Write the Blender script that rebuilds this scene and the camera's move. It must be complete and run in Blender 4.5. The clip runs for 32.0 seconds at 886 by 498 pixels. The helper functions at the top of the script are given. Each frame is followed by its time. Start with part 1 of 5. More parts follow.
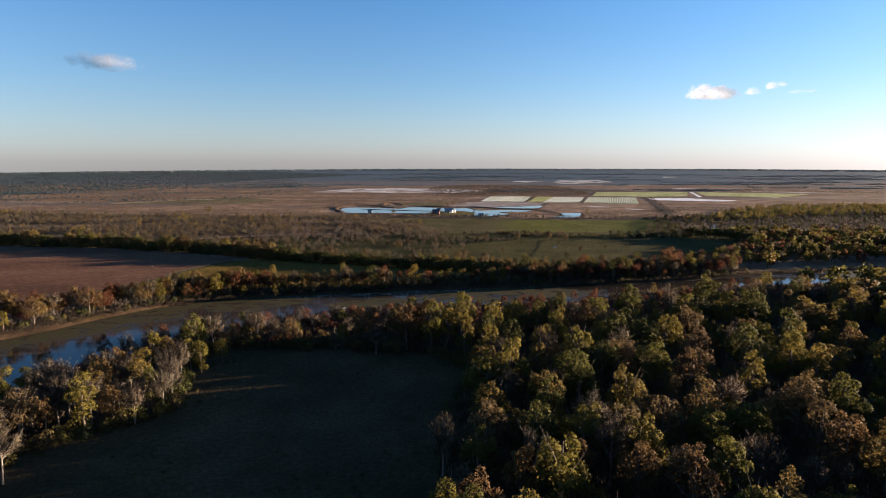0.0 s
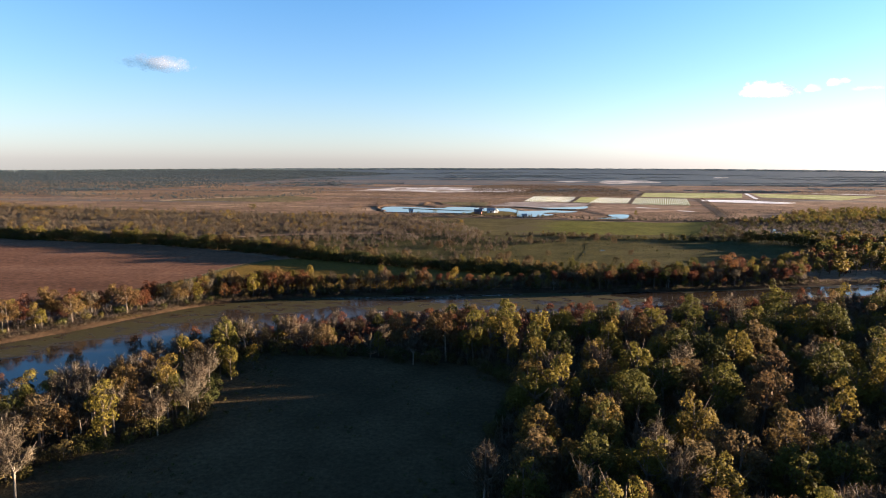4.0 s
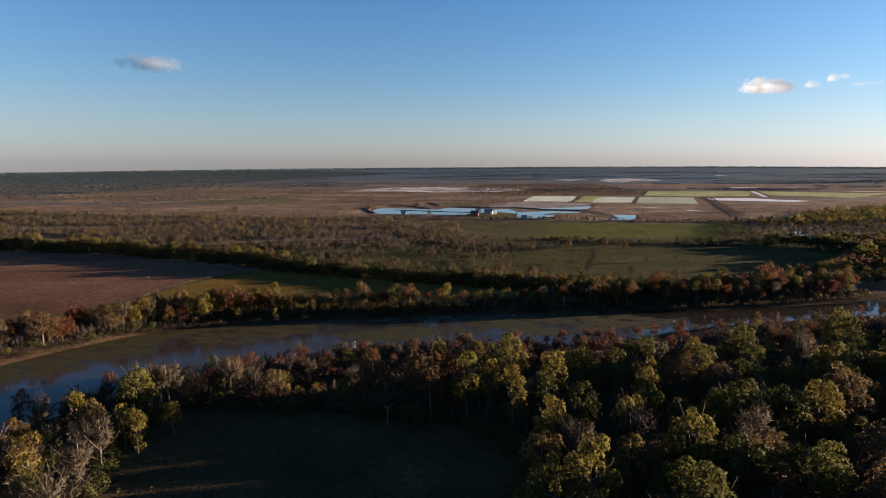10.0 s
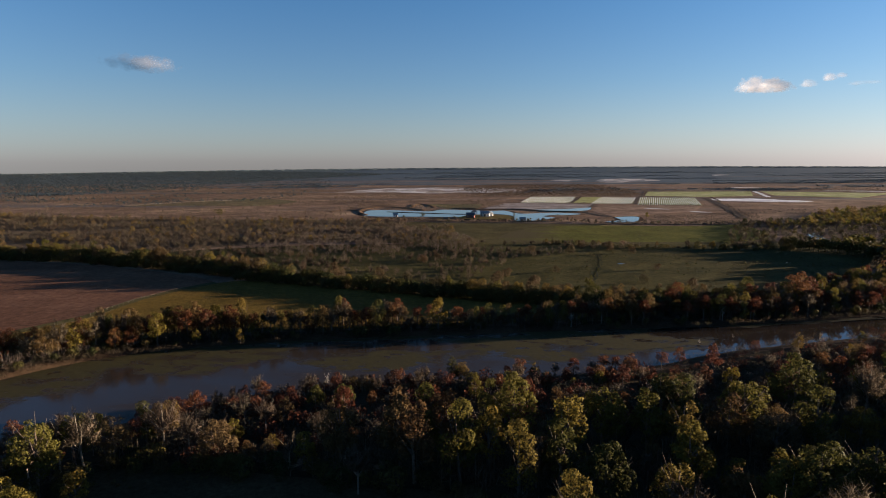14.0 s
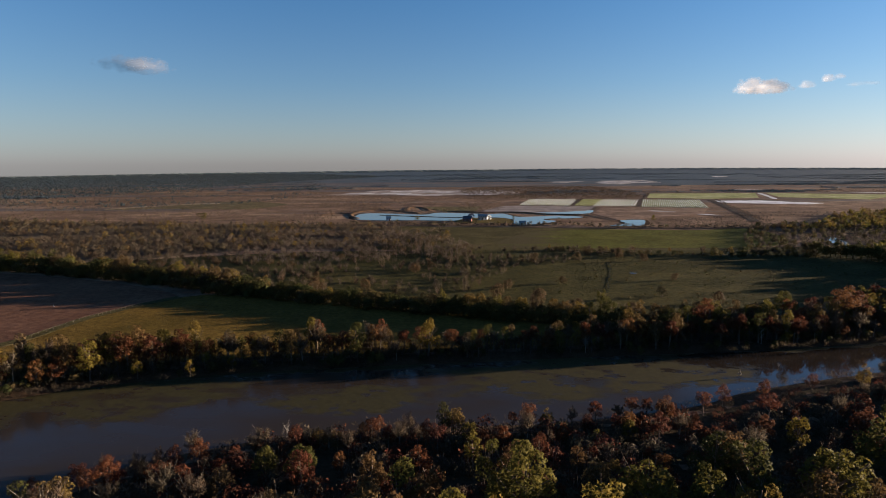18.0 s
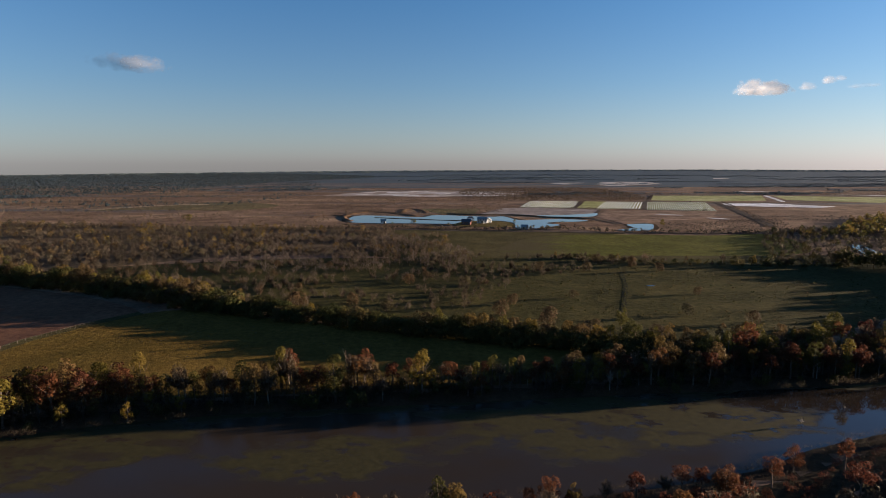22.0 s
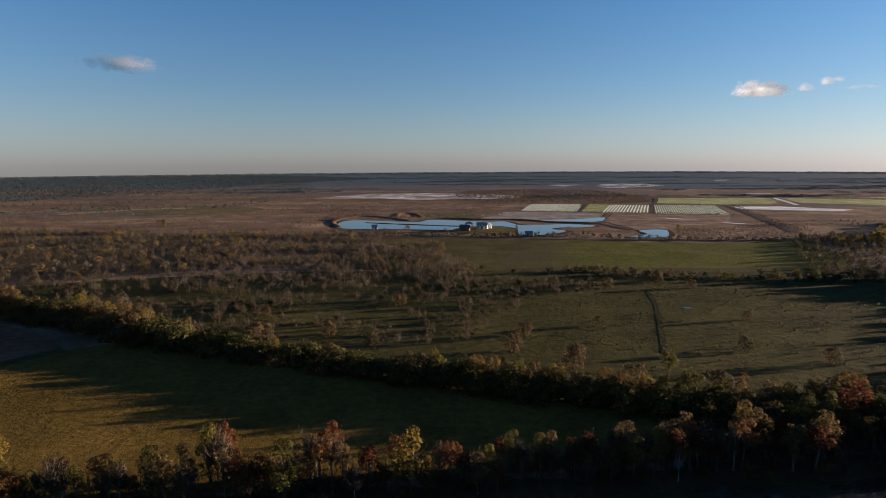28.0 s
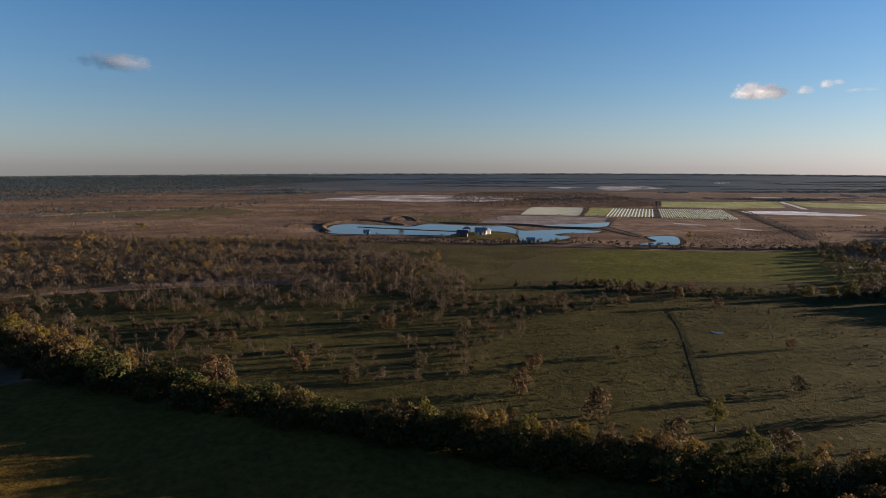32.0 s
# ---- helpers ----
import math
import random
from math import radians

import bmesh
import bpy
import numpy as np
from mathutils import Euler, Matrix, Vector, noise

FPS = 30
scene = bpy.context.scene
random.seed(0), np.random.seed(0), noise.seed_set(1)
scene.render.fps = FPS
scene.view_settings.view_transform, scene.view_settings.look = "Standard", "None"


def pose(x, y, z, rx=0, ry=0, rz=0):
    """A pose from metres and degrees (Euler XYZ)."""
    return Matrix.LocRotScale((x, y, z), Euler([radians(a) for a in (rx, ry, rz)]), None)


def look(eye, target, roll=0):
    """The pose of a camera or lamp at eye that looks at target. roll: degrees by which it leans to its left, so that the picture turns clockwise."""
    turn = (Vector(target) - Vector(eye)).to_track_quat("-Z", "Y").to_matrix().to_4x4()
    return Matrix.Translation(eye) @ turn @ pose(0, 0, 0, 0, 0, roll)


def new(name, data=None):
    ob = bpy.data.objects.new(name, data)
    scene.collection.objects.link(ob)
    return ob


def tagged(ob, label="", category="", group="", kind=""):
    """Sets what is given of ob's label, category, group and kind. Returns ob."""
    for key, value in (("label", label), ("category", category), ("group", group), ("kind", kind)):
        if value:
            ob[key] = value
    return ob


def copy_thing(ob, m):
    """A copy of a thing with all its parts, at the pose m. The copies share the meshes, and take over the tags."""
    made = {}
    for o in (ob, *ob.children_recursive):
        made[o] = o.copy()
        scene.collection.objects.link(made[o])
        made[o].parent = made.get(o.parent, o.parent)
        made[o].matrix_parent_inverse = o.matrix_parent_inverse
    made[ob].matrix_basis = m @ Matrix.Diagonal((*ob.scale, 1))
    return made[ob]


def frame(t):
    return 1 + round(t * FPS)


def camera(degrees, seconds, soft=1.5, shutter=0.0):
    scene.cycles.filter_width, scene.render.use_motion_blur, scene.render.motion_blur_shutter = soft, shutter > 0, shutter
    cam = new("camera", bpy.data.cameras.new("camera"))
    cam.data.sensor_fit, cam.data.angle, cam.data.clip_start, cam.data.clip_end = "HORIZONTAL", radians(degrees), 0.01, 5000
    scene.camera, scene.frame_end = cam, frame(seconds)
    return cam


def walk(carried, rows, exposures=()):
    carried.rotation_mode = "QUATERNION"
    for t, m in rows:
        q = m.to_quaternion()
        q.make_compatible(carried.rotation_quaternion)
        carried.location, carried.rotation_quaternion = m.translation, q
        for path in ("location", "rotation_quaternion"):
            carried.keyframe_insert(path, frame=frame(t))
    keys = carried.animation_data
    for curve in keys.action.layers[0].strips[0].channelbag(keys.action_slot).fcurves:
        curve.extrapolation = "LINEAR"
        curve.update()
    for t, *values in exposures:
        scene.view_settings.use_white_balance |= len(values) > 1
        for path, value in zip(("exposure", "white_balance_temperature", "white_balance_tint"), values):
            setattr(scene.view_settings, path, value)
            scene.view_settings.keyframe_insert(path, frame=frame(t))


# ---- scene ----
cam = camera(76.7, 32.0, soft=0.95)

PATH = [
    (0, (0.148, -2.596, 63.31), (0.181, -0.62, 63.002), 0.1),
    (0.5, (0.162, -1.97, 63.135), (0.145, 0.006, 62.829), -0.1),
    (1, (0.216, -1.83, 63.301), (0.133, 0.145, 62.994), 0.1),
    (1.5, (0.213, -1.257, 63.108), (0.112, 0.717, 62.803), 0.0),
    (2, (0.05, 0.139, 63.143), (-0.057, 2.113, 62.836), 0.1),
    (3, (-0.388, 4.427, 63.069), (-0.5, 6.4, 62.759), 0.4),
    (6, (-0.009, 23.829, 62.185), (-0.125, 25.801, 61.873), 0.0),
    (9, (0.624, 45.64, 61.73), (0.515, 47.613, 61.417), -0.1),
    (13, (1.02, 74.558, 60.924), (0.925, 76.531, 60.612), -0.2),
    (19, (1.668, 121.202, 58.666), (1.587, 123.177, 58.364), -0.3),
    (23, (0.413, 150.165, 58.433), (0.34, 152.141, 58.132), 0.0),
    (24, (0.242, 157.335, 57.984), (0.172, 159.311, 57.686), -0.0),
    (28, (-1.332, 186.833, 57.609), (-1.393, 188.81, 57.314), -0.1),
    (30, (-1.74, 202.003, 57.453), (-1.794, 203.98, 57.161), 0.0),
    (32, (-1.269, 217.525, 57.894), (-1.32, 219.503, 57.603), 0.2),
]
walk(cam, [(t, look(eye, target, roll)) for t, eye, target, roll in PATH],
     [(t, 2.10 + s, k, 12) for t, s, k in ((0, 0.58, 6020), (1, 1.0, 6200), (2, 1.05, 6280), (3, 1.1, 6280), (6, 1.15, 6260), (8, 0.98, 6200), (9, 0.72, 6140), (10, 0.3, 6080), (11, 0.1, 6060), (13, 0.05, 6060), (24, 0.0, 6060), (32, -0.12, 6060))])

# ---- light ----
SUN_AZ, SUN_EL = 76.0, 5.6          # degrees clockwise from the flight line, degrees above the horizon
world = bpy.data.worlds.new("sky")
scene.world = world
world.use_nodes = True
wn = world.node_tree
sky = wn.nodes.new("ShaderNodeTexSky")
sky.sky_type, sky.sun_disc = "NISHITA", False
sky.sun_elevation, sky.sun_rotation = radians(SUN_EL), radians(SUN_AZ)
sky.altitude, sky.air_density, sky.dust_density, sky.ozone_density = 60, 1.0, 0.25, 4.0
wn.nodes["Background"].inputs["Strength"].default_value = 0.05
# haze: the sky pales evenly towards the horizon all round
wtc = wn.nodes.new("ShaderNodeTexCoord")
wsep = wn.nodes.new("ShaderNodeSeparateXYZ")
wn.links.new(wtc.outputs["Generated"], wsep.inputs[0])
whaze = wn.nodes.new("ShaderNodeValToRGB")
for _p, _v in ((0.0, 0.54), (0.05, 0.42), (0.13, 0.22), (0.28, 0.03)):
    _el = whaze.color_ramp.elements.new(_p)
    _el.color = (_v, _v, _v, 1)
whaze.color_ramp.elements.remove(whaze.color_ramp.elements[0])
whaze.color_ramp.elements[-1].color = (0.0, 0.0, 0.0, 1)
wn.links.new(wsep.outputs["Z"], whaze.inputs[0])
wbw = wn.nodes.new("ShaderNodeRGBToBW")
wn.links.new(sky.outputs[0], wbw.inputs[0])
wpale = wn.nodes.new("ShaderNodeMix")
wpale.data_type, wpale.blend_type = "RGBA", "MULTIPLY"
wpale.inputs[0].default_value = 1.0
wpale.inputs[7].default_value = (1.12, 1.10, 1.30, 1)
wn.links.new(wbw.outputs[0], wpale.inputs[6])
wmix = wn.nodes.new("ShaderNodeMix")
wmix.data_type = "RGBA"
wn.links.new(whaze.outputs[0], wmix.inputs[0])
wn.links.new(sky.outputs[0], wmix.inputs[6])
wn.links.new(wpale.outputs[2], wmix.inputs[7])
wn.links.new(wmix.outputs[2], wn.nodes["Background"].inputs["Color"])

sun_data = bpy.data.lights.new("sun", "SUN")
sun_data.energy, sun_data.angle, sun_data.color = 5.0, radians(0.5), (1.0, 0.76, 0.53)
sun = new("sun", sun_data)
_a, _e = radians(SUN_AZ), radians(SUN_EL)
SUN_DIR = Vector((math.sin(_a) * math.cos(_e), math.cos(_a) * math.cos(_e), math.sin(_e)))
sun.matrix_world = look(SUN_DIR * 300, (0, 0, 0))


# ---- materials ----
def node(nt, kind, **vals):
    n = nt.nodes.new(kind)
    for k, v in vals.items():
        n.inputs[k].default_value = v
    return n


def base_mat(name, rough=0.9, spec=0.2):
    m = bpy.data.materials.new(name)
    m.use_nodes = True
    b = m.node_tree.nodes["Principled BSDF"]
    b.inputs["Roughness"].default_value = rough
    b.inputs["Specular IOR Level"].default_value = spec
    return m, m.node_tree, b


def ramp(nt, fac, stops):
    r = nt.nodes.new("ShaderNodeValToRGB")
    while len(r.color_ramp.elements) < len(stops):
        r.color_ramp.elements.new(0.5)
    for e, (p, c) in zip(r.color_ramp.elements, stops):
        e.position, e.color = p, (*c, 1)
    nt.links.new(fac, r.inputs[0])
    return r.outputs[0]


def world_pos(nt, scale=(1, 1, 1), rz=0.0):
    g = nt.nodes.new("ShaderNodeNewGeometry")
    m = nt.nodes.new("ShaderNodeMapping")
    m.inputs["Scale"].default_value = scale
    m.inputs["Rotation"].default_value = (0, 0, radians(rz))
    nt.links.new(g.outputs["Position"], m.inputs[0])
    return m.outputs[0]


def noise_tex(nt, vec, scale, detail=6, rough=0.6):
    n = node(nt, "ShaderNodeTexNoise", Scale=scale, Detail=detail, Roughness=rough)
    nt.links.new(vec, n.inputs["Vector"])
    return n.outputs["Fac"]


def mix(nt, fac, a, b, how="MIX"):
    m = nt.nodes.new("ShaderNodeMix")
    m.data_type, m.blend_type = "RGBA", how
    for i, v in ((0, fac), (6, a), (7, b)):
        if isinstance(v, (int, float)):
            m.inputs[i].default_value = v if i == 0 else (v, v, v, 1)
        elif isinstance(v, tuple):
            m.inputs[i].default_value = (*v, 1)
        else:
            nt.links.new(v, m.inputs[i])
    return m.outputs[2]


def bump(nt, b, height, strength, dist):
    n = node(nt, "ShaderNodeBump", Strength=strength, Distance=dist)
    nt.links.new(height, n.inputs["Height"])
    nt.links.new(n.outputs[0], b.inputs["Normal"])


def earth(name, dark, mid, light, big=0.012, fine=0.5, stretch=(1, 1, 1), rz=0.0, relief=0.5, rough=0.95, patchy=0.45, grass=0.6):
    """Ground cover: large patches, tussocks and fine grain, from three of its real colours."""
    m, nt, b = base_mat(name, rough, 0.02)
    p = world_pos(nt, stretch, rz)
    q = world_pos(nt)
    c = ramp(nt, noise_tex(nt, p, big, 8, 0.62), [(0.30, dark), (0.5, mid), (0.70, light)])
    f = noise_tex(nt, q, fine, 8, 0.7)
    c2 = ramp(nt, f, [(0.30, (0.45, 0.45, 0.45)), (0.68, (1.5, 1.5, 1.5))])
    c = mix(nt, 0.75, c, c2, "MULTIPLY")
    c3 = ramp(nt, noise_tex(nt, q, 0.045, 5, 0.6), [(0.32, (0.6, 0.6, 0.6)), (0.68, (1.4, 1.4, 1.4))])
    c = mix(nt, patchy, c, c3, "MULTIPLY")
    nt.links.new(c, b.inputs["Base Color"])
    bump(nt, b, f, relief, grass)
    return m


def foliage(name, stops, thin=0.4, source="object", speckle=0.35, spread_=0.22):
    """Leaves: one tint a tree, a little spread from leaf to leaf, light let through."""
    m, nt, b = base_mat(name, 0.75, 0.05)
    if source == "object":
        t = nt.nodes.new("ShaderNodeObjectInfo").outputs["Random"]
    else:
        a = nt.nodes.new("ShaderNodeAttribute")
        a.attribute_name = "tint"
        t = a.outputs["Fac"]
    c = ramp(nt, t, stops)
    g = nt.nodes.new("ShaderNodeNewGeometry")
    v = ramp(nt, g.outputs["Random Per Island"], [(0.0, (1 - spread_,) * 3), (1.0, (1 + spread_,) * 3)])
    c = mix(nt, 1.0, c, v, "MULTIPLY")
    # single leaves and the gaps between them
    s = ramp(nt, noise_tex(nt, world_pos(nt), 2.6, 3, 0.7), [(0.34, (0.55, 0.55, 0.55)), (0.64, (1.4, 1.4, 1.4))])
    c = mix(nt, speckle, c, s, "MULTIPLY")
    nt.links.new(c, b.inputs["Base Color"])
    tr = nt.nodes.new("ShaderNodeBsdfTranslucent")
    nt.links.new(c, tr.inputs["Color"])
    mx = nt.nodes.new("ShaderNodeMixShader")
    mx.inputs[0].default_value = thin
    nt.links.new(b.outputs[0], mx.inputs[1])
    nt.links.new(tr.outputs[0], mx.inputs[2])
    nt.links.new(mx.outputs[0], nt.nodes["Material Output"].inputs["Surface"])
    return m


def plain(name, col, rough=0.8, spec=0.3, grain=6.0, spread=0.35):
    m, nt, b = base_mat(name, rough, spec)
    f = noise_tex(nt, world_pos(nt), grain, 6, 0.65)
    lo, hi = 1 - spread, 1 + spread
    v = ramp(nt, f, [(0.3, (lo, lo, lo)), (0.7, (hi, hi, hi))])
    nt.links.new(mix(nt, 1.0, col, v, "MULTIPLY"), b.inputs["Base Color"])
    return m


M_PLAIN = earth("dry_plain", (0.070, 0.048, 0.033), (0.129, 0.085, 0.057), (0.209, 0.146, 0.094), big=0.008, fine=0.35, stretch=(0.6, 1.6, 1), patchy=0.9, relief=1.0, grass=1.2)
# the far plain passes into forest in streaks, with distance haze in the colour
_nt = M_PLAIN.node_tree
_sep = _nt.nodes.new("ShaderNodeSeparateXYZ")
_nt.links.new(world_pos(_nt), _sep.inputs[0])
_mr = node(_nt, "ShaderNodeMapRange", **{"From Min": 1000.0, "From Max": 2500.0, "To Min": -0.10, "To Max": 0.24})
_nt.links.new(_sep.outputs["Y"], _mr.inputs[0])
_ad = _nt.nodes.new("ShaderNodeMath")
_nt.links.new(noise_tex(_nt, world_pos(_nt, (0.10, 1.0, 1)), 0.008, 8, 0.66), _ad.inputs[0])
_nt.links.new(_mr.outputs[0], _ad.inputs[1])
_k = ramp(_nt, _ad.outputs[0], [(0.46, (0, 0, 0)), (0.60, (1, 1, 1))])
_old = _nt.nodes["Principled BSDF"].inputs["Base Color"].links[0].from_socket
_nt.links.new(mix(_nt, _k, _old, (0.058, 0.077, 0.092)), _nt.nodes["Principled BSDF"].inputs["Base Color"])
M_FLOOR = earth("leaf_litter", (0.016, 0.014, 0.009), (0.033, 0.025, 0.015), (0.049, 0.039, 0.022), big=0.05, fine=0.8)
M_CLEARING = earth("rank_grass", (0.036, 0.029, 0.016), (0.052, 0.039, 0.021), (0.076, 0.056, 0.030), big=0.03, fine=0.9, relief=1.0, grass=1.0)
M_MEADOW = earth("meadow_grass", (0.061, 0.043, 0.010), (0.086, 0.056, 0.013), (0.111, 0.069, 0.017), big=0.03, fine=0.5, relief=1.0, grass=1.0)
M_PASTURE = earth("grazed_grass", (0.026, 0.024, 0.009), (0.040, 0.036, 0.013), (0.057, 0.047, 0.017), big=0.025, fine=0.4, relief=1.0, grass=1.0)
M_GREEN = earth("green_pasture", (0.044, 0.048, 0.010), (0.063, 0.062, 0.013), (0.082, 0.076, 0.017), big=0.02, fine=0.3, relief=1.0, grass=1.0)
# the green sward thins out westward into rough grass
_nt = M_GREEN.node_tree
_sep = _nt.nodes.new("ShaderNodeSeparateXYZ")
_nt.links.new(world_pos(_nt), _sep.inputs[0])
_mr = node(_nt, "ShaderNodeMapRange", **{"From Min": 40.0, "From Max": 100.0, "To Min": -0.25, "To Max": 0.25})
_nt.links.new(_sep.outputs["X"], _mr.inputs[0])
_ad = _nt.nodes.new("ShaderNodeMath")
_nt.links.new(noise_tex(_nt, world_pos(_nt, (0.4, 1.4, 1)), 0.03, 6, 0.6), _ad.inputs[0])
_nt.links.new(_mr.outputs[0], _ad.inputs[1])
_k = ramp(_nt, _ad.outputs[0], [(0.32, (0, 0, 0)), (0.62, (1, 1, 1))])
_old = _nt.nodes["Principled BSDF"].inputs["Base Color"].links[0].from_socket
_nt.links.new(mix(_nt, _k, (0.056, 0.046, 0.022), _old), _nt.nodes["Principled BSDF"].inputs["Base Color"])
M_ROUGH = earth("rough_grass", (0.035, 0.030, 0.013), (0.049, 0.042, 0.017), (0.069, 0.055, 0.024), big=0.03, fine=0.4, relief=1.0, grass=1.0)
M_LITTER = earth("scrub_litter", (0.046, 0.036, 0.023), (0.068, 0.051, 0.032), (0.098, 0.073, 0.045), big=0.02, fine=0.35, stretch=(0.5, 1.6, 1), patchy=0.9, relief=1.0, grass=1.2)
M_RED = earth("ploughed_earth", (0.071, 0.036, 0.022), (0.101, 0.052, 0.031), (0.133, 0.072, 0.045), big=0.02, fine=0.35, stretch=(0.25, 1.4, 1), rz=-20)
M_MUD = earth("bank_mud", (0.025, 0.017, 0.011), (0.044, 0.028, 0.017), (0.065, 0.042, 0.024), big=0.06, fine=0.6)
M_FALLOW = earth("fallow_field", (0.112, 0.072, 0.046), (0.170, 0.113, 0.075), (0.228, 0.157, 0.111), big=0.03, fine=0.12, stretch=(0.4, 2, 1), patchy=0.8)
M_PALE = earth("wet_fallow", (0.15, 0.12, 0.10), (0.21, 0.175, 0.15), (0.28, 0.24, 0.21), big=0.03, fine=0.12, stretch=(0.4, 2, 1), patchy=0.7)
M_SILT = earth("dried_silt", (0.106, 0.079, 0.057), (0.369, 0.335, 0.299), (0.774, 0.757, 0.739), big=0.03, fine=0.05, stretch=(0.3, 1.9, 1), patchy=0.7)
M_SILTMUD = earth("silt_mud", (0.106, 0.076, 0.049), (0.214, 0.166, 0.126), (0.659, 0.629, 0.601), big=0.035, fine=0.05, stretch=(0.25, 2.2, 1), patchy=0.8)
M_FLOOD = earth("flooded_sheet", (0.289, 0.272, 0.255), (0.561, 0.552, 0.544), (0.731, 0.722, 0.714), big=0.03, fine=0.06, stretch=(0.3, 2.2, 1), patchy=0.7)
M_SAND = earth("pale_sand", (0.15, 0.115, 0.075), (0.24, 0.19, 0.125), (0.34, 0.275, 0.19), big=0.03, fine=0.2, stretch=(0.4, 1.6, 1))
M_STUBBLE = earth("stubble", (0.179, 0.187, 0.065), (0.253, 0.253, 0.102), (0.337, 0.328, 0.179), big=0.02, fine=0.1, relief=1.0, grass=1.0)
M_CROP = earth("young_crop", (0.167, 0.167, 0.058), (0.226, 0.226, 0.084), (0.284, 0.276, 0.126), big=0.02, fine=0.1, relief=1.0, grass=1.0)
M_DULL = earth("dull_sward", (0.068, 0.060, 0.030), (0.096, 0.082, 0.042), (0.124, 0.102, 0.054), big=0.02, fine=0.1, relief=1.0, grass=1.6)
M_COVER = plain("crop_cover", (0.762, 0.752, 0.704), 0.6, 0.3, 0.3, 0.2)
M_LAWN = earth("dry_lawn", (0.058, 0.046, 0.015), (0.088, 0.066, 0.023), (0.116, 0.085, 0.031), big=0.04, fine=0.3)
M_BERM = earth("raw_earth", (0.061, 0.037, 0.022), (0.102, 0.063, 0.036), (0.136, 0.085, 0.051), big=0.05, fine=0.3)
M_TRACK = earth("dirt_track", (0.043, 0.032, 0.025), (0.068, 0.051, 0.038), (0.093, 0.072, 0.055), big=0.05, fine=0.4)
M_DITCH = earth("ditch_weed", (0.013, 0.014, 0.009), (0.025, 0.025, 0.014), (0.043, 0.038, 0.019), big=0.1, fine=0.8)
M_SNAG = plain("bleached_wood", (0.187, 0.170, 0.149), 0.9, 0.1, 3.0, 0.3)
M_BARK = plain("bark", (0.093, 0.072, 0.055), 0.95, 0.1, 3.0, 0.5)
M_PALEBARK = plain("pale_bark", (0.145, 0.123, 0.098), 0.95, 0.1, 3.0, 0.4)


# far waterline of the river bend
FAR_BANK = [(-420, 70), (-290, 110), (-205, 158), (-157, 200), (-138, 226), (-119, 247), (-86, 262), (-48, 271), (5, 279), (60, 287), (110, 294), (177, 310), (260, 326), (420, 345)]


def blob(nt, p, x, y, rx, ry, turn):
    """How far inside an oval on the water a place lies: 1 at its middle, 0 on its rim, less outside."""
    sub = nt.nodes.new("ShaderNodeVectorMath")
    sub.operation = "SUBTRACT"
    sub.inputs[1].default_value = (x, y, 0)
    nt.links.new(p, sub.inputs[0])
    m = nt.nodes.new("ShaderNodeMapping")
    m.vector_type = "TEXTURE"
    m.inputs["Rotation"].default_value = (0, 0, radians(turn))
    m.inputs["Scale"].default_value = (rx, ry, 1000)
    nt.links.new(sub.outputs[0], m.inputs[0])
    ln = nt.nodes.new("ShaderNodeVectorMath")
    ln.operation = "LENGTH"
    nt.links.new(m.outputs[0], ln.inputs[0])
    return maths(nt, "SUBTRACT", 1.0, ln.outputs["Value"])


def maths(nt, how, a, b):
    n = nt.nodes.new("ShaderNodeMath")
    n.operation = how
    for i, v in enumerate((a, b)):
        if isinstance(v, (int, float)):
            n.inputs[i].default_value = v
        else:
            nt.links.new(v, n.inputs[i])
    return n.outputs[0]


def span(nt, v, lo, hi, to_lo=0.0, to_hi=1.0):
    n = node(nt, "ShaderNodeMapRange", **{"From Min": lo, "From Max": hi, "To Min": to_lo, "To Max": to_hi})
    nt.links.new(v, n.inputs[0])
    return n.outputs[0]


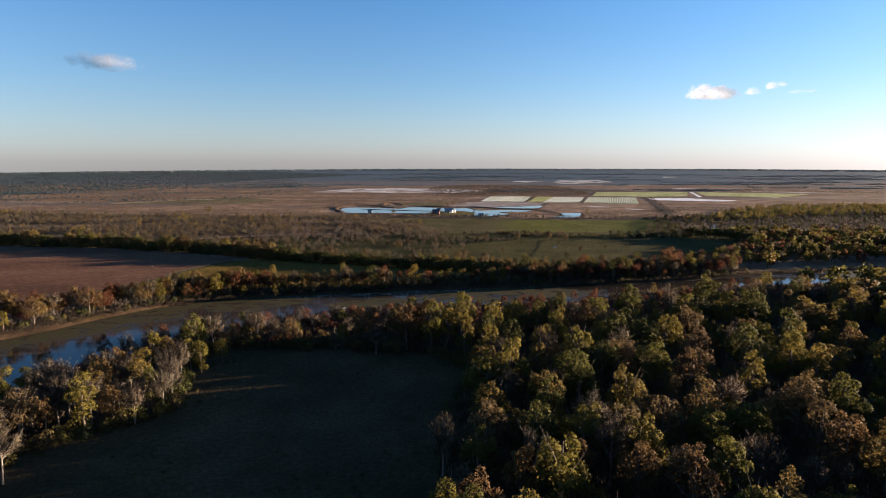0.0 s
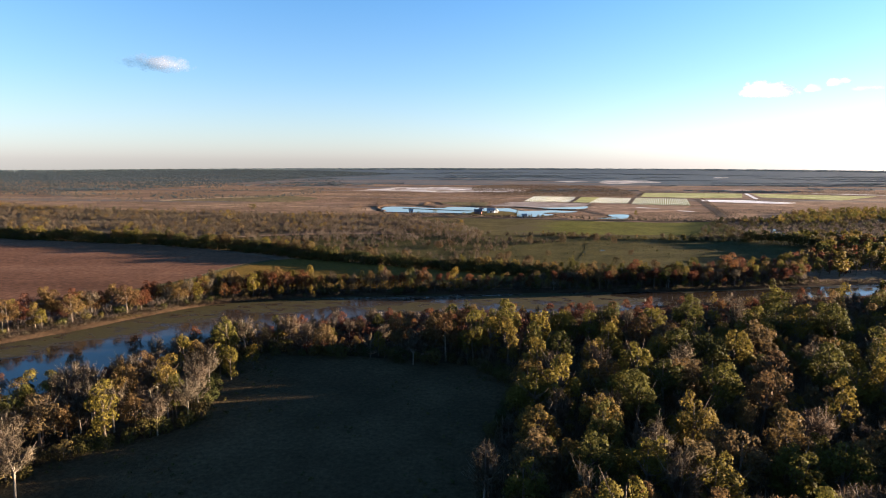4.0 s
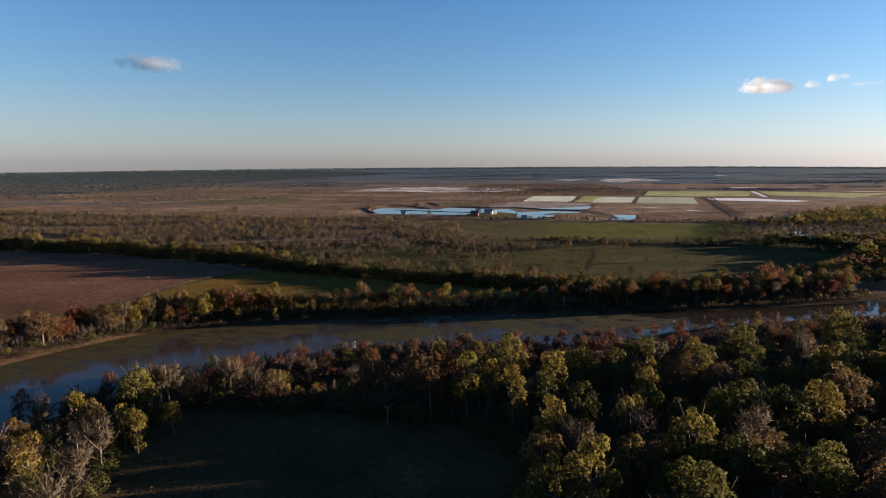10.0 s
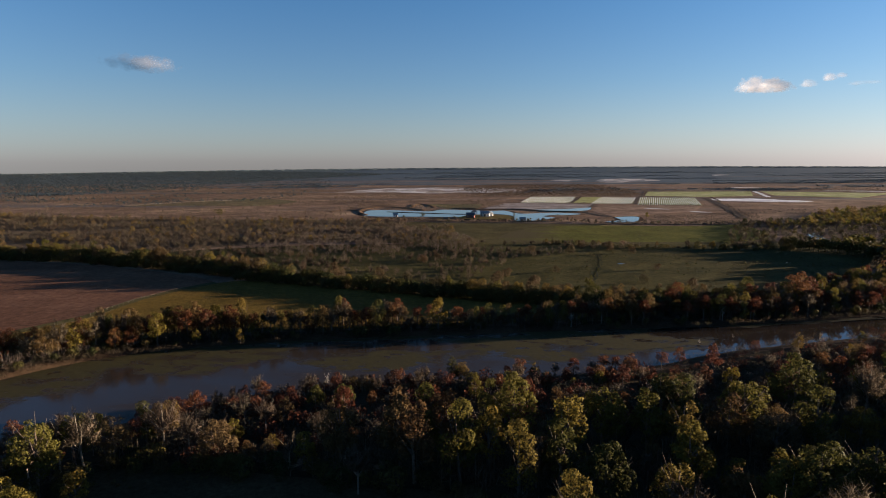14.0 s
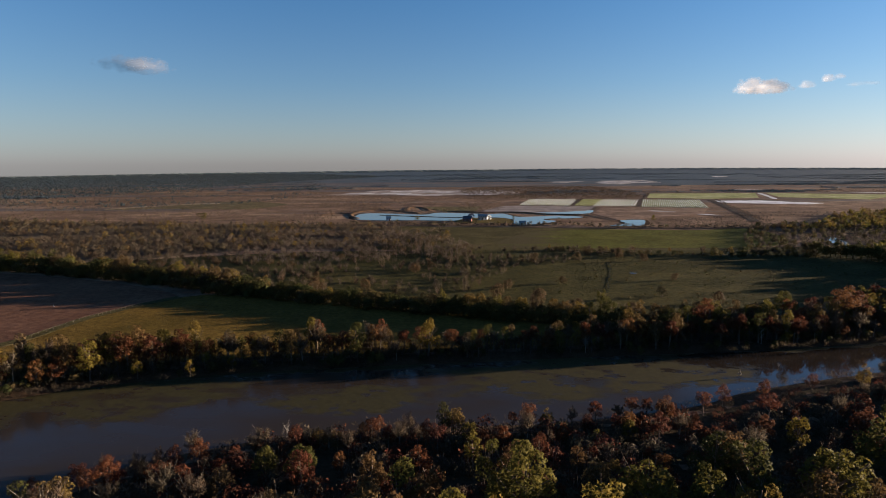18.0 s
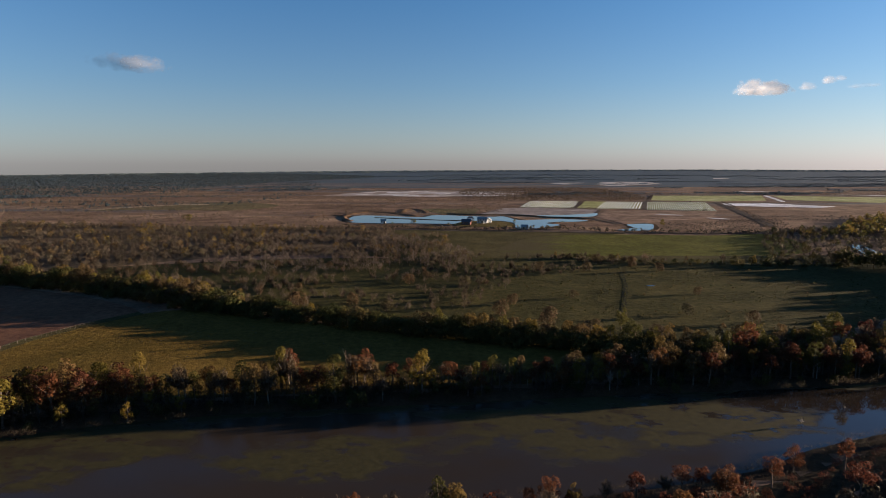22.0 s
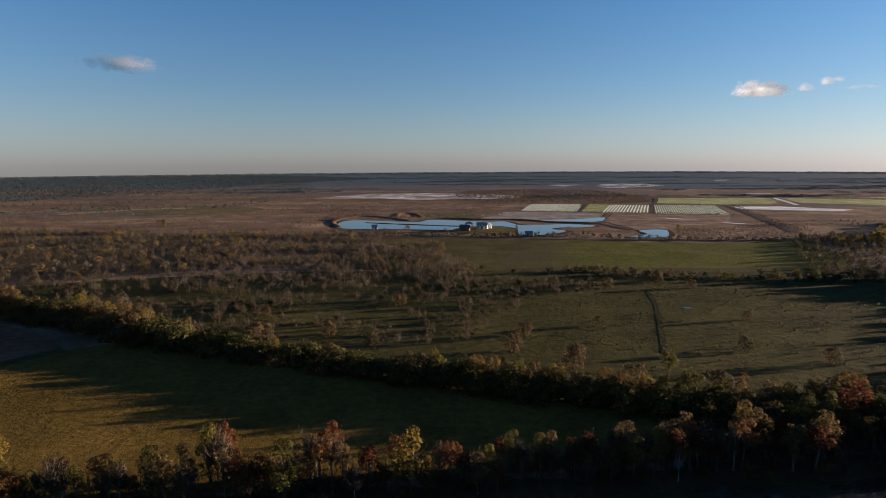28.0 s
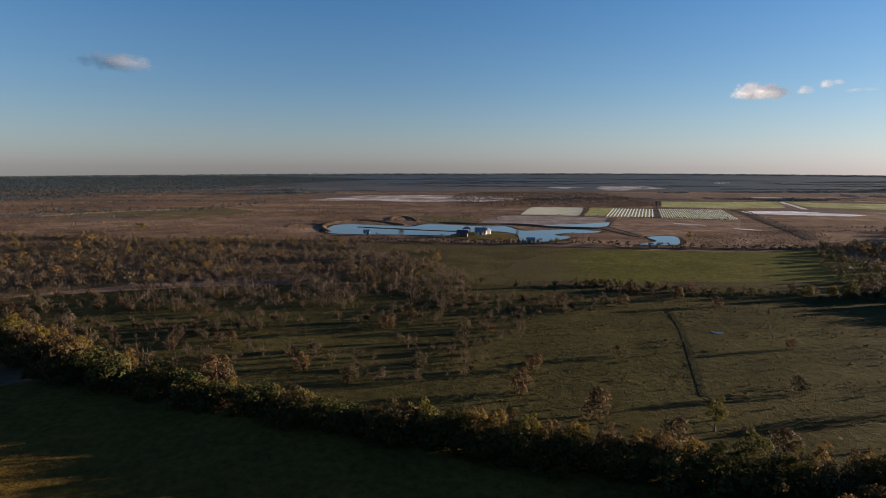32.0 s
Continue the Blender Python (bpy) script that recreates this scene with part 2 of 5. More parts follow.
def water_mat(name, mats=True):
    m, nt, b = base_mat(name, 0.06, 0.5)
    b.inputs["IOR"].default_value = 1.33
    p = world_pos(nt)
    if mats:
        bump(nt, b, noise_tex(nt, p, 0.8, 3, 0.5), 0.02, 0.1)
    else:
        b.inputs["Base Color"].default_value = (0.06, 0.066, 0.072, 1)
        b.inputs["Roughness"].default_value = 0.03
        return m
    sep = nt.nodes.new("ShaderNodeSeparateXYZ")
    nt.links.new(p, sep.inputs[0])
    # weed hugs the far bank and gathers in a few great mats
    bank = ramp(nt, span(nt, sep.outputs["X"], -200, 200), [((x + 200) / 400, (y / 400,) * 3) for x, y in FAR_BANK[3:12]])
    off = maths(nt, "SUBTRACT", maths(nt, "MULTIPLY", bank, 400.0), sep.outputs["Y"])
    k = span(nt, off, 1.0, 9.0, 0.30, -0.7)
    for oval in ((38, 270, 50, 17, 8), (-84, 250, 30, 13, 20), (-130, 219, 62, 14, 50), (-28, 250, 30, 9, 8)):
        k = maths(nt, "MAXIMUM", k, blob(nt, p, *oval))
    edge = noise_tex(nt, world_pos(nt, (0.6, 1.2, 1), -10), 0.06, 7, 0.6)
    k = maths(nt, "ADD", k, span(nt, edge, 0.3, 0.7, -0.42, 0.42))
    k = ramp(nt, k, [(0.0, (0, 0, 0)), (0.26, (1, 1, 1))])
    holes = ramp(nt, noise_tex(nt, world_pos(nt, (0.6, 1.3, 1), 8), 0.11, 3, 0.5), [(0.54, (1, 1, 1)), (0.64, (0.25, 0.25, 0.25))])
    k = mix(nt, 1.0, k, holes, "MULTIPLY")
    spots = ramp(nt, noise_tex(nt, world_pos(nt, (0.7, 1.2, 1), -5), 0.27, 2, 0.5), [(0.57, (1, 1, 1)), (0.64, (0.15, 0.15, 0.15))])
    k = mix(nt, 1.0, k, spots, "MULTIPLY")
    f = noise_tex(nt, p, 0.7, 6, 0.7)
    weed = ramp(nt, f, [(0.3, (0.025, 0.022, 0.009)), (0.7, (0.050, 0.042, 0.017))])
    # a dull scum of silt lies on the slow middle reach; both ends are clear
    film = mix(nt, 1.0, span(nt, sep.outputs["X"], -170, -85), span(nt, sep.outputs["X"], 72, 52), "MULTIPLY")
    film = mix(nt, 1.0, film, ramp(nt, noise_tex(nt, world_pos(nt, (0.4, 1, 1), -8), 0.05, 5, 0.6), [(0.35, (0.55, 0.55, 0.55)), (0.6, (1, 1, 1))]), "MULTIPLY")
    water = mix(nt, film, (0.022, 0.017, 0.013), (0.031, 0.023, 0.016))
    nt.links.new(mix(nt, k, water, weed), b.inputs["Base Color"])
    rough = span(nt, film, 0, 1, 0.05, 0.18)
    nt.links.new(mix(nt, k, rough, 0.75), b.inputs["Roughness"])
    gloss = span(nt, film, 0, 1, 0.5, 0.06)
    nt.links.new(mix(nt, k, gloss, 0.15), b.inputs["Specular IOR Level"])
    return m


M_RIVER = water_mat("river_water")
M_POND = water_mat("pond_water", False)

OLIVE = [(0.0, (0.040, 0.040, 0.012)), (0.2, (0.067, 0.061, 0.014)), (0.45, (0.100, 0.080, 0.016)), (0.65, (0.107, 0.074, 0.018)), (0.85, (0.088, 0.058, 0.023)), (1.0, (0.076, 0.053, 0.027))]
RUST = [(0.0, (0.069, 0.023, 0.014)), (0.4, (0.091, 0.036, 0.016)), (0.75, (0.061, 0.023, 0.016)), (1.0, (0.107, 0.053, 0.019))]
TAWNY = [(0.0, (0.087, 0.060, 0.024)), (0.35, (0.102, 0.063, 0.024)), (0.7, (0.080, 0.046, 0.022)), (1.0, (0.095, 0.070, 0.032))]
GOLD = [(0.0, (0.107, 0.086, 0.017)), (1.0, (0.139, 0.096, 0.019))]
TWIG = [(0.0, (0.086, 0.070, 0.049)), (0.5, (0.106, 0.084, 0.057)), (1.0, (0.098, 0.071, 0.050))]
SCRUB = [(0.0, (0.048, 0.039, 0.027)), (0.4, (0.065, 0.050, 0.036)), (0.7, (0.054, 0.049, 0.027)), (1.0, (0.072, 0.055, 0.037))]
SPRIG = [(0.0, (0.056, 0.045, 0.034)), (0.5, (0.076, 0.058, 0.040)), (0.8, (0.068, 0.056, 0.040)), (1.0, (0.088, 0.056, 0.034))]
GREY = [(0.0, (0.068, 0.054, 0.046)), (0.5, (0.086, 0.069, 0.057)), (1.0, (0.080, 0.061, 0.048))]
LOW = [(0.0, (0.076, 0.054, 0.038)), (0.5, (0.097, 0.068, 0.045)), (1.0, (0.086, 0.069, 0.041))]
# far forest greens, lightened and blued to paint in the distance haze
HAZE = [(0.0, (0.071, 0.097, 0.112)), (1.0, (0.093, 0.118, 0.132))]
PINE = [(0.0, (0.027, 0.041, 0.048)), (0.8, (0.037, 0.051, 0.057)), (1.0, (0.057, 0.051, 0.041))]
M_OLIVE, M_RUST, M_GOLD = foliage("olive_leaves", OLIVE), foliage("rust_leaves", RUST), foliage("gold_leaves", GOLD)
M_TAWNY = foliage("tawny_leaves", TAWNY)
M_GREY_S, M_LOW_S = foliage("grey_thicket", GREY, 0.15, "tint"), foliage("low_scrub_far", LOW, 0.2, "tint", 0.2, 0.15)
# olive darkened so that hedges, thickets and eastern oaks carry shade in their colour
SHADED_OLIVE = [(0.0, (0.026, 0.031, 0.010)), (0.3, (0.044, 0.044, 0.013)), (0.6, (0.064, 0.052, 0.015)), (1.0, (0.056, 0.041, 0.018))]
M_HEDGE = foliage("hedge_leaves", SHADED_OLIVE, 0.2)
M_SHADED_S = foliage("shaded_olive_far", SHADED_OLIVE, 0.2, "tint")
M_BROWN = foliage("brown_bush_leaves", [(0.0, (0.050, 0.034, 0.018)), (0.6, (0.064, 0.040, 0.019)), (1.0, (0.042, 0.036, 0.017))], 0.25)
M_TWIG, M_SCRUB = foliage("bare_twigs", TWIG, 0.15), foliage("scrub_leaves", SCRUB, 0.25)
M_OLIVE_S, M_RUST_S = foliage("olive_leaves_far", OLIVE, 0.35, "tint"), foliage("rust_leaves_far", RUST, 0.35, "tint")
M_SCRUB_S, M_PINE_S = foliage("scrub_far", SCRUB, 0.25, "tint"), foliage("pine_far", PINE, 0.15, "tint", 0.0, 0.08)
M_HAZE_S = foliage("hazed_forest", HAZE, 0.1, "tint", 0.15, 0.1)
M_SPRIG, M_SPRIG_S = foliage("sapling_twigs", [(p, tuple(v * 0.85 for v in c)) for p, c in SPRIG], 0.15), foliage("sapling_twigs_far", SPRIG, 0.15, "tint")
M_TWIG_S = foliage("twigs_far", TWIG, 0.15, "tint")


# ---- plan helpers ----
def smooth(pts, n=6):
    """A closed outline rounded through its corner points."""
    p = np.array(pts, float)
    out = []
    for i in range(len(p)):
        a, b, c, d = p[i - 1], p[i], p[(i + 1) % len(p)], p[(i + 2) % len(p)]
        for k in range(n):
            t = k / n
            out.append(0.5 * (2 * b + (c - a) * t + (2 * a - 5 * b + 4 * c - d) * t * t + (3 * b - a - 3 * c + d) * t ** 3))
    return np.array(out)


def inside(x, y, poly):
    x, y = np.asarray(x, float), np.asarray(y, float)
    r = np.zeros(x.shape, bool)
    for (ax, ay), (bx, by) in zip(poly, np.roll(poly, -1, 0)):
        if ay != by:
            r ^= ((ay > y) != (by > y)) & (x < (bx - ax) * (y - ay) / (by - ay) + ax)
    return r


def edge_dist(x, y, poly):
    d = np.full(np.shape(x), 1e9)
    for (ax, ay), (bx, by) in zip(poly, np.roll(poly, -1, 0)):
        vx, vy = bx - ax, by - ay
        t = np.clip(((x - ax) * vx + (y - ay) * vy) / (vx * vx + vy * vy + 1e-9), 0, 1)
        d = np.minimum(d, np.hypot(x - ax - t * vx, y - ay - t * vy))
    return d


def mesh_np(name, verts, faces, mat, tint=None, smooth_shade=False, normals=None):
    """A mesh from arrays; faces is (n, 3) or (n, 4). normals: one a corner, for leaves that shade as a rounded crown."""
    me = bpy.data.meshes.new(name)
    verts, faces = np.asarray(verts, np.float32), np.asarray(faces, np.int32)
    nf, k = faces.shape
    me.vertices.add(len(verts))
    me.vertices.foreach_set("co", verts.ravel())
    me.loops.add(nf * k)
    me.loops.foreach_set("vertex_index", faces.ravel())
    me.polygons.add(nf)
    me.polygons.foreach_set("loop_start", np.arange(0, nf * k, k, dtype=np.int32))
    me.polygons.foreach_set("loop_total", np.full(nf, k, np.int32))
    me.polygons.foreach_set("use_smooth", np.full(nf, smooth_shade))
    if tint is not None:
        me.attributes.new("tint", "FLOAT", "POINT").data.foreach_set("value", np.asarray(tint, np.float32))
    me.materials.append(mat)
    me.update(calc_edges=True)
    me.validate()
    if normals is not None:
        me.attributes.new("custom_normal", "FLOAT_VECTOR", "POINT").data.foreach_set("vector", np.asarray(normals, np.float32).ravel())
    return me


def sheet(name, poly, z, mat, label, category):
    """A field or pool laid on the ground, as one polygon sheet with a little thickness."""
    bm = bmesh.new()
    top = [bm.verts.new((x, y, z)) for x, y in poly]
    low = [bm.verts.new((x, y, z - 0.12)) for x, y in poly]
    bm.faces.new(top)
    for i in range(len(top)):
        bm.faces.new((top[i - 1], low[i - 1], low[i], top[i]))
    bmesh.ops.recalc_face_normals(bm, faces=bm.faces)
    if top[0].link_faces[0].normal.z < 0 and len(top[0].link_faces[0].verts) > 4:
        bmesh.ops.reverse_faces(bm, faces=bm.faces)
    me = bpy.data.meshes.new(name)
    bm.to_mesh(me)
    bm.free()
    me.materials.append(mat)
    return tagged(new(name, me), label, category, kind="structure")


# ---- ground and river ----
NEAR_BANK = [(420, 318), (260, 296), (165, 282), (118, 271), (77, 257), (58, 247), (22, 237), (-24, 232), (-55, 222), (-73, 210), (-92, 192), (-106, 172), (-118, 150), (-150, 105), (-270, 60), (-420, 30)]
RIVER = smooth(FAR_BANK + NEAR_BANK, 5)
CENTRE, RIM = (0.0, 110.0), 4680.0


def rim(x, y):
    """How far the land is seen: the western plain dips out of sight sooner."""
    az = np.arctan2(np.asarray(x, float) - CENTRE[0], np.asarray(y, float) - CENTRE[1])
    return RIM - 1100 * np.clip((-0.05 - az) / 0.6, 0, 1) + 900 * np.clip((az - 0.02) / 0.25, 0, 1)


def axis(lo, hi, step, reach, grow):
    a = list(np.arange(lo, hi + step / 2, step))
    s = step
    while a[-1] < reach[1]:
        s *= grow
        a.append(a[-1] + s)
    s = step
    while a[0] > reach[0]:
        s *= grow
        a.insert(0, a[0] - s)
    return np.array(a)


def build_ground():
    xs, ys = axis(-240, 240, 3.5, (-1500, 1500), 1.18), axis(60, 330, 3.5, (-700, 1700), 1.18)
    gx, gy = np.meshgrid(xs, ys)
    d = edge_dist(gx, gy, RIVER) * np.where(inside(gx, gy, RIVER), -1, 1)
    cut = np.clip((3.0 - d) / 8.0, 0, 1)
    gz = -3.2 * cut * cut * (3 - 2 * cut)
    rnd = np.random.default_rng(3)
    near = (np.abs(gx) < 260) & (gy < 340)
    gz += np.where(near & (d > 4), rnd.normal(0, 0.03, gx.shape), 0)
    v = np.stack([gx, gy, gz], -1).reshape(-1, 3)
    ny, nx = gx.shape
    i = np.arange(ny * nx).reshape(ny, nx)
    f = np.stack([i[:-1, :-1], i[:-1, 1:], i[1:, 1:], i[1:, :-1]], -1).reshape(-1, 4)
    ring = np.concatenate([i[0, :], i[1:, -1], i[-1, -2::-1], i[-2:0:-1, 0]])
    prev, vs, fs = ring, [v], [f]
    count = len(v)
    for k in range(1, 7):
        b = v[ring][:, :2] - CENTRE
        r = np.hypot(b[:, 0], b[:, 1])[:, None]
        to = b / r * rim(v[ring][:, 0], v[ring][:, 1])[:, None]
        p = b + (to - b) * (k / 6) ** 1.3
        vs.append(np.c_[p + CENTRE, np.zeros(len(p))])
        idx = np.arange(count, count + len(p))
        count += len(p)
        fs.append(np.stack([prev, idx, np.roll(idx, -1), np.roll(prev, -1)], -1)[:, [0, 1, 2, 3]])
        prev = idx
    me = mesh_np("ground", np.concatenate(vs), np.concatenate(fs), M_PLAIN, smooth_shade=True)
    me.materials.append(M_MUD)
    fc = np.concatenate([cut.ravel()[f].max(1) > 0.02, np.zeros(len(me.polygons) - len(f), bool)])
    me.polygons.foreach_set("material_index", fc.astype(np.int32))
    return tagged(new("ground", me), "flat brown winter plain with scrub and dry grass reaching the horizon", "ground", kind="structure")


build_ground()
rv = RIVER
sheet("river", rv, -1.45, M_RIVER, "slow brown river bend with floating weed mats and sky reflections", "river")

CLEARING = smooth([(-60, 20), (-92, 60), (-90, 112), (-68, 132), (-76, 165), (-68, 183), (-24, 180), (2, 175), (12, 162), (9, 146), (6, 131), (2, 112), (1, 95), (4, 60), (20, 30)])
WOODS = smooth([(-60, 20), (-150, 50), (-140, 90), (-112, 146), (-100, 170), (-86, 190), (-68, 206), (-50, 217), (-22, 227), (22, 231), (58, 241), (77, 250), (112, 264), (170, 276), (250, 285), (300, 250), (260, 120), (180, 30), (20, 30)])
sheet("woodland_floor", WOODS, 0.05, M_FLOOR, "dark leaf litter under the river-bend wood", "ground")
sheet("clearing", CLEARING, 0.14, M_CLEARING, "shaded clearing of rank brown-green grass inside the wood", "meadow")
RED = smooth([(-460, 450), (-358, 421), (-287, 412), (-235, 403), (-188, 388), (-152, 372), (-128, 354), (-138, 338), (-147, 318), (-151, 290), (-174, 252), (-270, 205), (-460, 160)])
sheet("ploughed_field", RED, 0.10, M_RED, "bare red-brown ploughed field beside the river trees", "field")
MEADOW = smooth([(-123, 355), (-106, 358), (-60, 344), (-5, 328), (40, 318), (78, 306), (70, 297), (10, 286), (-45, 278), (-92, 270), (-125, 256), (-148, 240), (-166, 258), (-148, 288), (-144, 317), (-135, 339)])
sheet("riverside_meadow", MEADOW, 0.14, M_MEADOW, "narrow green meadow between hedge and river trees", "meadow")
PASTURE = smooth([(-240, 430), (-180, 398), (-106, 366), (-50, 350), (0, 327), (50, 314), (100, 310), (130, 335), (205, 385), (330, 468), (330, 500), (200, 496), (115, 490), (0, 490), (-120, 480)])
sheet("pasture", PASTURE, 0.06, M_PASTURE, "rough grazed pasture with scattered bushes and a ditch", "pasture")
GREEN = smooth([(25, 508), (58, 590), (128, 611), (200, 606), (250, 618), (250, 560), (216, 510), (115, 502)], 4)
sheet("green_pasture", GREEN, 0.08, M_GREEN, "bright green pasture before the ponds", "pasture")


# ---- trees: shapes ----
def part(name, me, parent, label=""):
    ob = new(name, me)
    ob.parent = parent
    return tagged(ob, label) if label else ob


def leaf_clumps(rng, centre, out, size):
    """Small bent leaf clumps at the given places, turned roughly outward."""
    n = len(centre)
    nrm = out + rng.normal(0, 0.5, (n, 3))
    nrm /= np.linalg.norm(nrm, axis=1)[:, None] + 1e-9
    up = rng.normal(0, 1, (n, 3))
    u = np.cross(nrm, up)
    u /= np.linalg.norm(u, axis=1)[:, None] + 1e-9
    w = np.cross(nrm, u)
    s = (size * rng.uniform(0.6, 1.35, n))[:, None]
    t = s * rng.uniform(0.55, 1.0, n)[:, None]
    k = nrm * s * 0.25
    v = np.stack([centre - u * s * 0.6 - k, centre + u * s * 0.6 - k, centre + w * t], 1)
    soft = out * 0.75 + nrm * 0.45
    soft /= np.linalg.norm(soft, axis=1)[:, None] + 1e-9
    return v.reshape(-1, 3), np.arange(3 * n).reshape(n, 3), np.repeat(soft, 3, 0)


def crown_points(rng, lobes, n):
    """Points on the outer skin of a heap of lobes, fewer underneath, none deep inside."""
    c = np.array([l[0] for l in lobes])
    r = np.array([l[1] for l in lobes])
    w = (r[:, 0] * r[:, 2]) / (r[:, 0] * r[:, 2]).sum()
    pts, outs = [], []
    while sum(map(len, pts)) < n:
        k = rng.choice(len(lobes), n, p=w)
        d = rng.normal(0, 1, (n, 3))
        d[:, 2] += 0.45
        d /= np.linalg.norm(d, axis=1)[:, None]
        p = c[k] + d * r[k] * (rng.uniform(0.55, 1.0, (n, 1)) ** 0.5 * 1.18)
        deep = np.zeros(n, bool)
        for j in range(len(lobes)):
            deep |= (((p - c[j]) / r[j]) ** 2).sum(1) < 0.42
        pts.append(p[~deep]), outs.append(d[~deep])
    return np.concatenate(pts)[:n], np.concatenate(outs)[:n]


def lobes_broad(rng, h, w, n):
    out = []
    for i in range(n):
        a, f = rng.uniform(0, 6.283), math.sqrt(rng.uniform(0.02, 1))
        rad = w * rng.uniform(0.07, 0.145)
        x, y = math.cos(a) * f * (w * 0.5 - rad * 0.7), math.sin(a) * f * (w * 0.5 - rad * 0.7)
        z = h * (0.95 - 0.42 * f * f) * rng.uniform(0.78, 1.05) - rad * rng.uniform(0.5, 1.1)
        if i % 4 == 3:
            z = h * rng.uniform(0.28, 0.45)
        out.append(((x, y, z), (rad, rad, rad * rng.uniform(0.75, 1.2))))
    return out


def lobes_tall(rng, h, w, n):
    out = []
    for i in range(n):
        t = rng.uniform(0.2, 0.95)
        a = rng.uniform(0, 6.283)
        f = min(0.42, 1.05 - t) * rng.uniform(0.2, 1.0)
        rad = w * rng.uniform(0.16, 0.26)
        out.append(((math.cos(a) * f * w, math.sin(a) * f * w, h * t), (rad, rad, rad * 0.9)))
    return out


def lobes_crest(rng, h, w, n):
    """A flat-topped head on a long clear stem."""
    out = []
    for i in range(n):
        a, f = i * 2.4 + rng.uniform(-0.4, 0.4), math.sqrt(rng.uniform(0.03, 1))
        rad = w * rng.uniform(0.12, 0.2)
        out.append(((math.cos(a) * f * w * 0.4, math.sin(a) * f * w * 0.4, h * (0.92 - 0.2 * f * f - rng.uniform(0, 0.3))), (rad, rad, rad * 0.75)))
    return out


def lobes_bush(rng, h, w, n):
    out = []
    for i in range(n):
        a, f = rng.uniform(0, 6.283), rng.uniform(0, 0.7)
        rad = w * rng.uniform(0.2, 0.32)
        out.append(((math.cos(a) * f * w * 0.5, math.sin(a) * f * w * 0.5, h * rng.uniform(0.14, 0.66)), (rad, rad, h * 0.3)))
    return out


def tube(p, q, r0, r1, k=5):
    p, q = np.array(p, float), np.array(q, float)
    d = q - p
    d /= np.linalg.norm(d) + 1e-9
    u = np.cross(d, (0.3, 0.9, 0.1))
    u /= np.linalg.norm(u) + 1e-9
    w = np.cross(d, u)
    a = np.linspace(0, 2 * math.pi, k, endpoint=False)
    ring = np.cos(a)[:, None] * u + np.sin(a)[:, None] * w
    v = np.concatenate([p + ring * r0, q + ring * r1])
    i = np.arange(k)
    j = (i + 1) % k
    f = np.concatenate([np.stack([i, j, j + k], 1), np.stack([i, j + k, i + k], 1)])
    return v, f


def joined(pieces):
    vs, fs, n = [], [], 0
    for v, f in pieces:
        vs.append(v), fs.append(f + n)
        n += len(v)
    return np.concatenate(vs), np.concatenate(fs)


def trunk_mesh(rng, h, w, fork, limbs, mat, thick=0.022):
    """A tapered, slightly crooked trunk with limbs that rise into the crown."""
    r = h * thick
    bend = rng.normal(0, 0.02 * h, 2)
    mid, top = (bend[0], bend[1], h * fork), (bend[0] * 1.6, bend[1] * 1.6, h * 0.82)
    ps = [tube((0, 0, -0.3), (0, 0, 0.5), r * 1.5, r * 1.1), tube((0, 0, 0.5), mid, r * 1.1, r * 0.8), tube(mid, top, r * 0.75, r * 0.2)]
    for i in range(limbs):
        t = rng.uniform(0.75, 1.35)
        a = i * 2.4 + rng.uniform(-0.4, 0.4)
        s = np.array((bend[0] * t, bend[1] * t, h * fork * t))
        e = s + (math.cos(a) * w * 0.3, math.sin(a) * w * 0.3, h * rng.uniform(0.12, 0.28))
        ps.append(tube(s, e, r * 0.42, r * 0.16, 4))
        ps.append(tube(e, e + (math.cos(a) * w * 0.12, math.sin(a) * w * 0.12, h * 0.12), r * 0.16, r * 0.05, 4))
    v, f = joined(ps)
    return mesh_np("trunk", v, f, mat, smooth_shade=True)


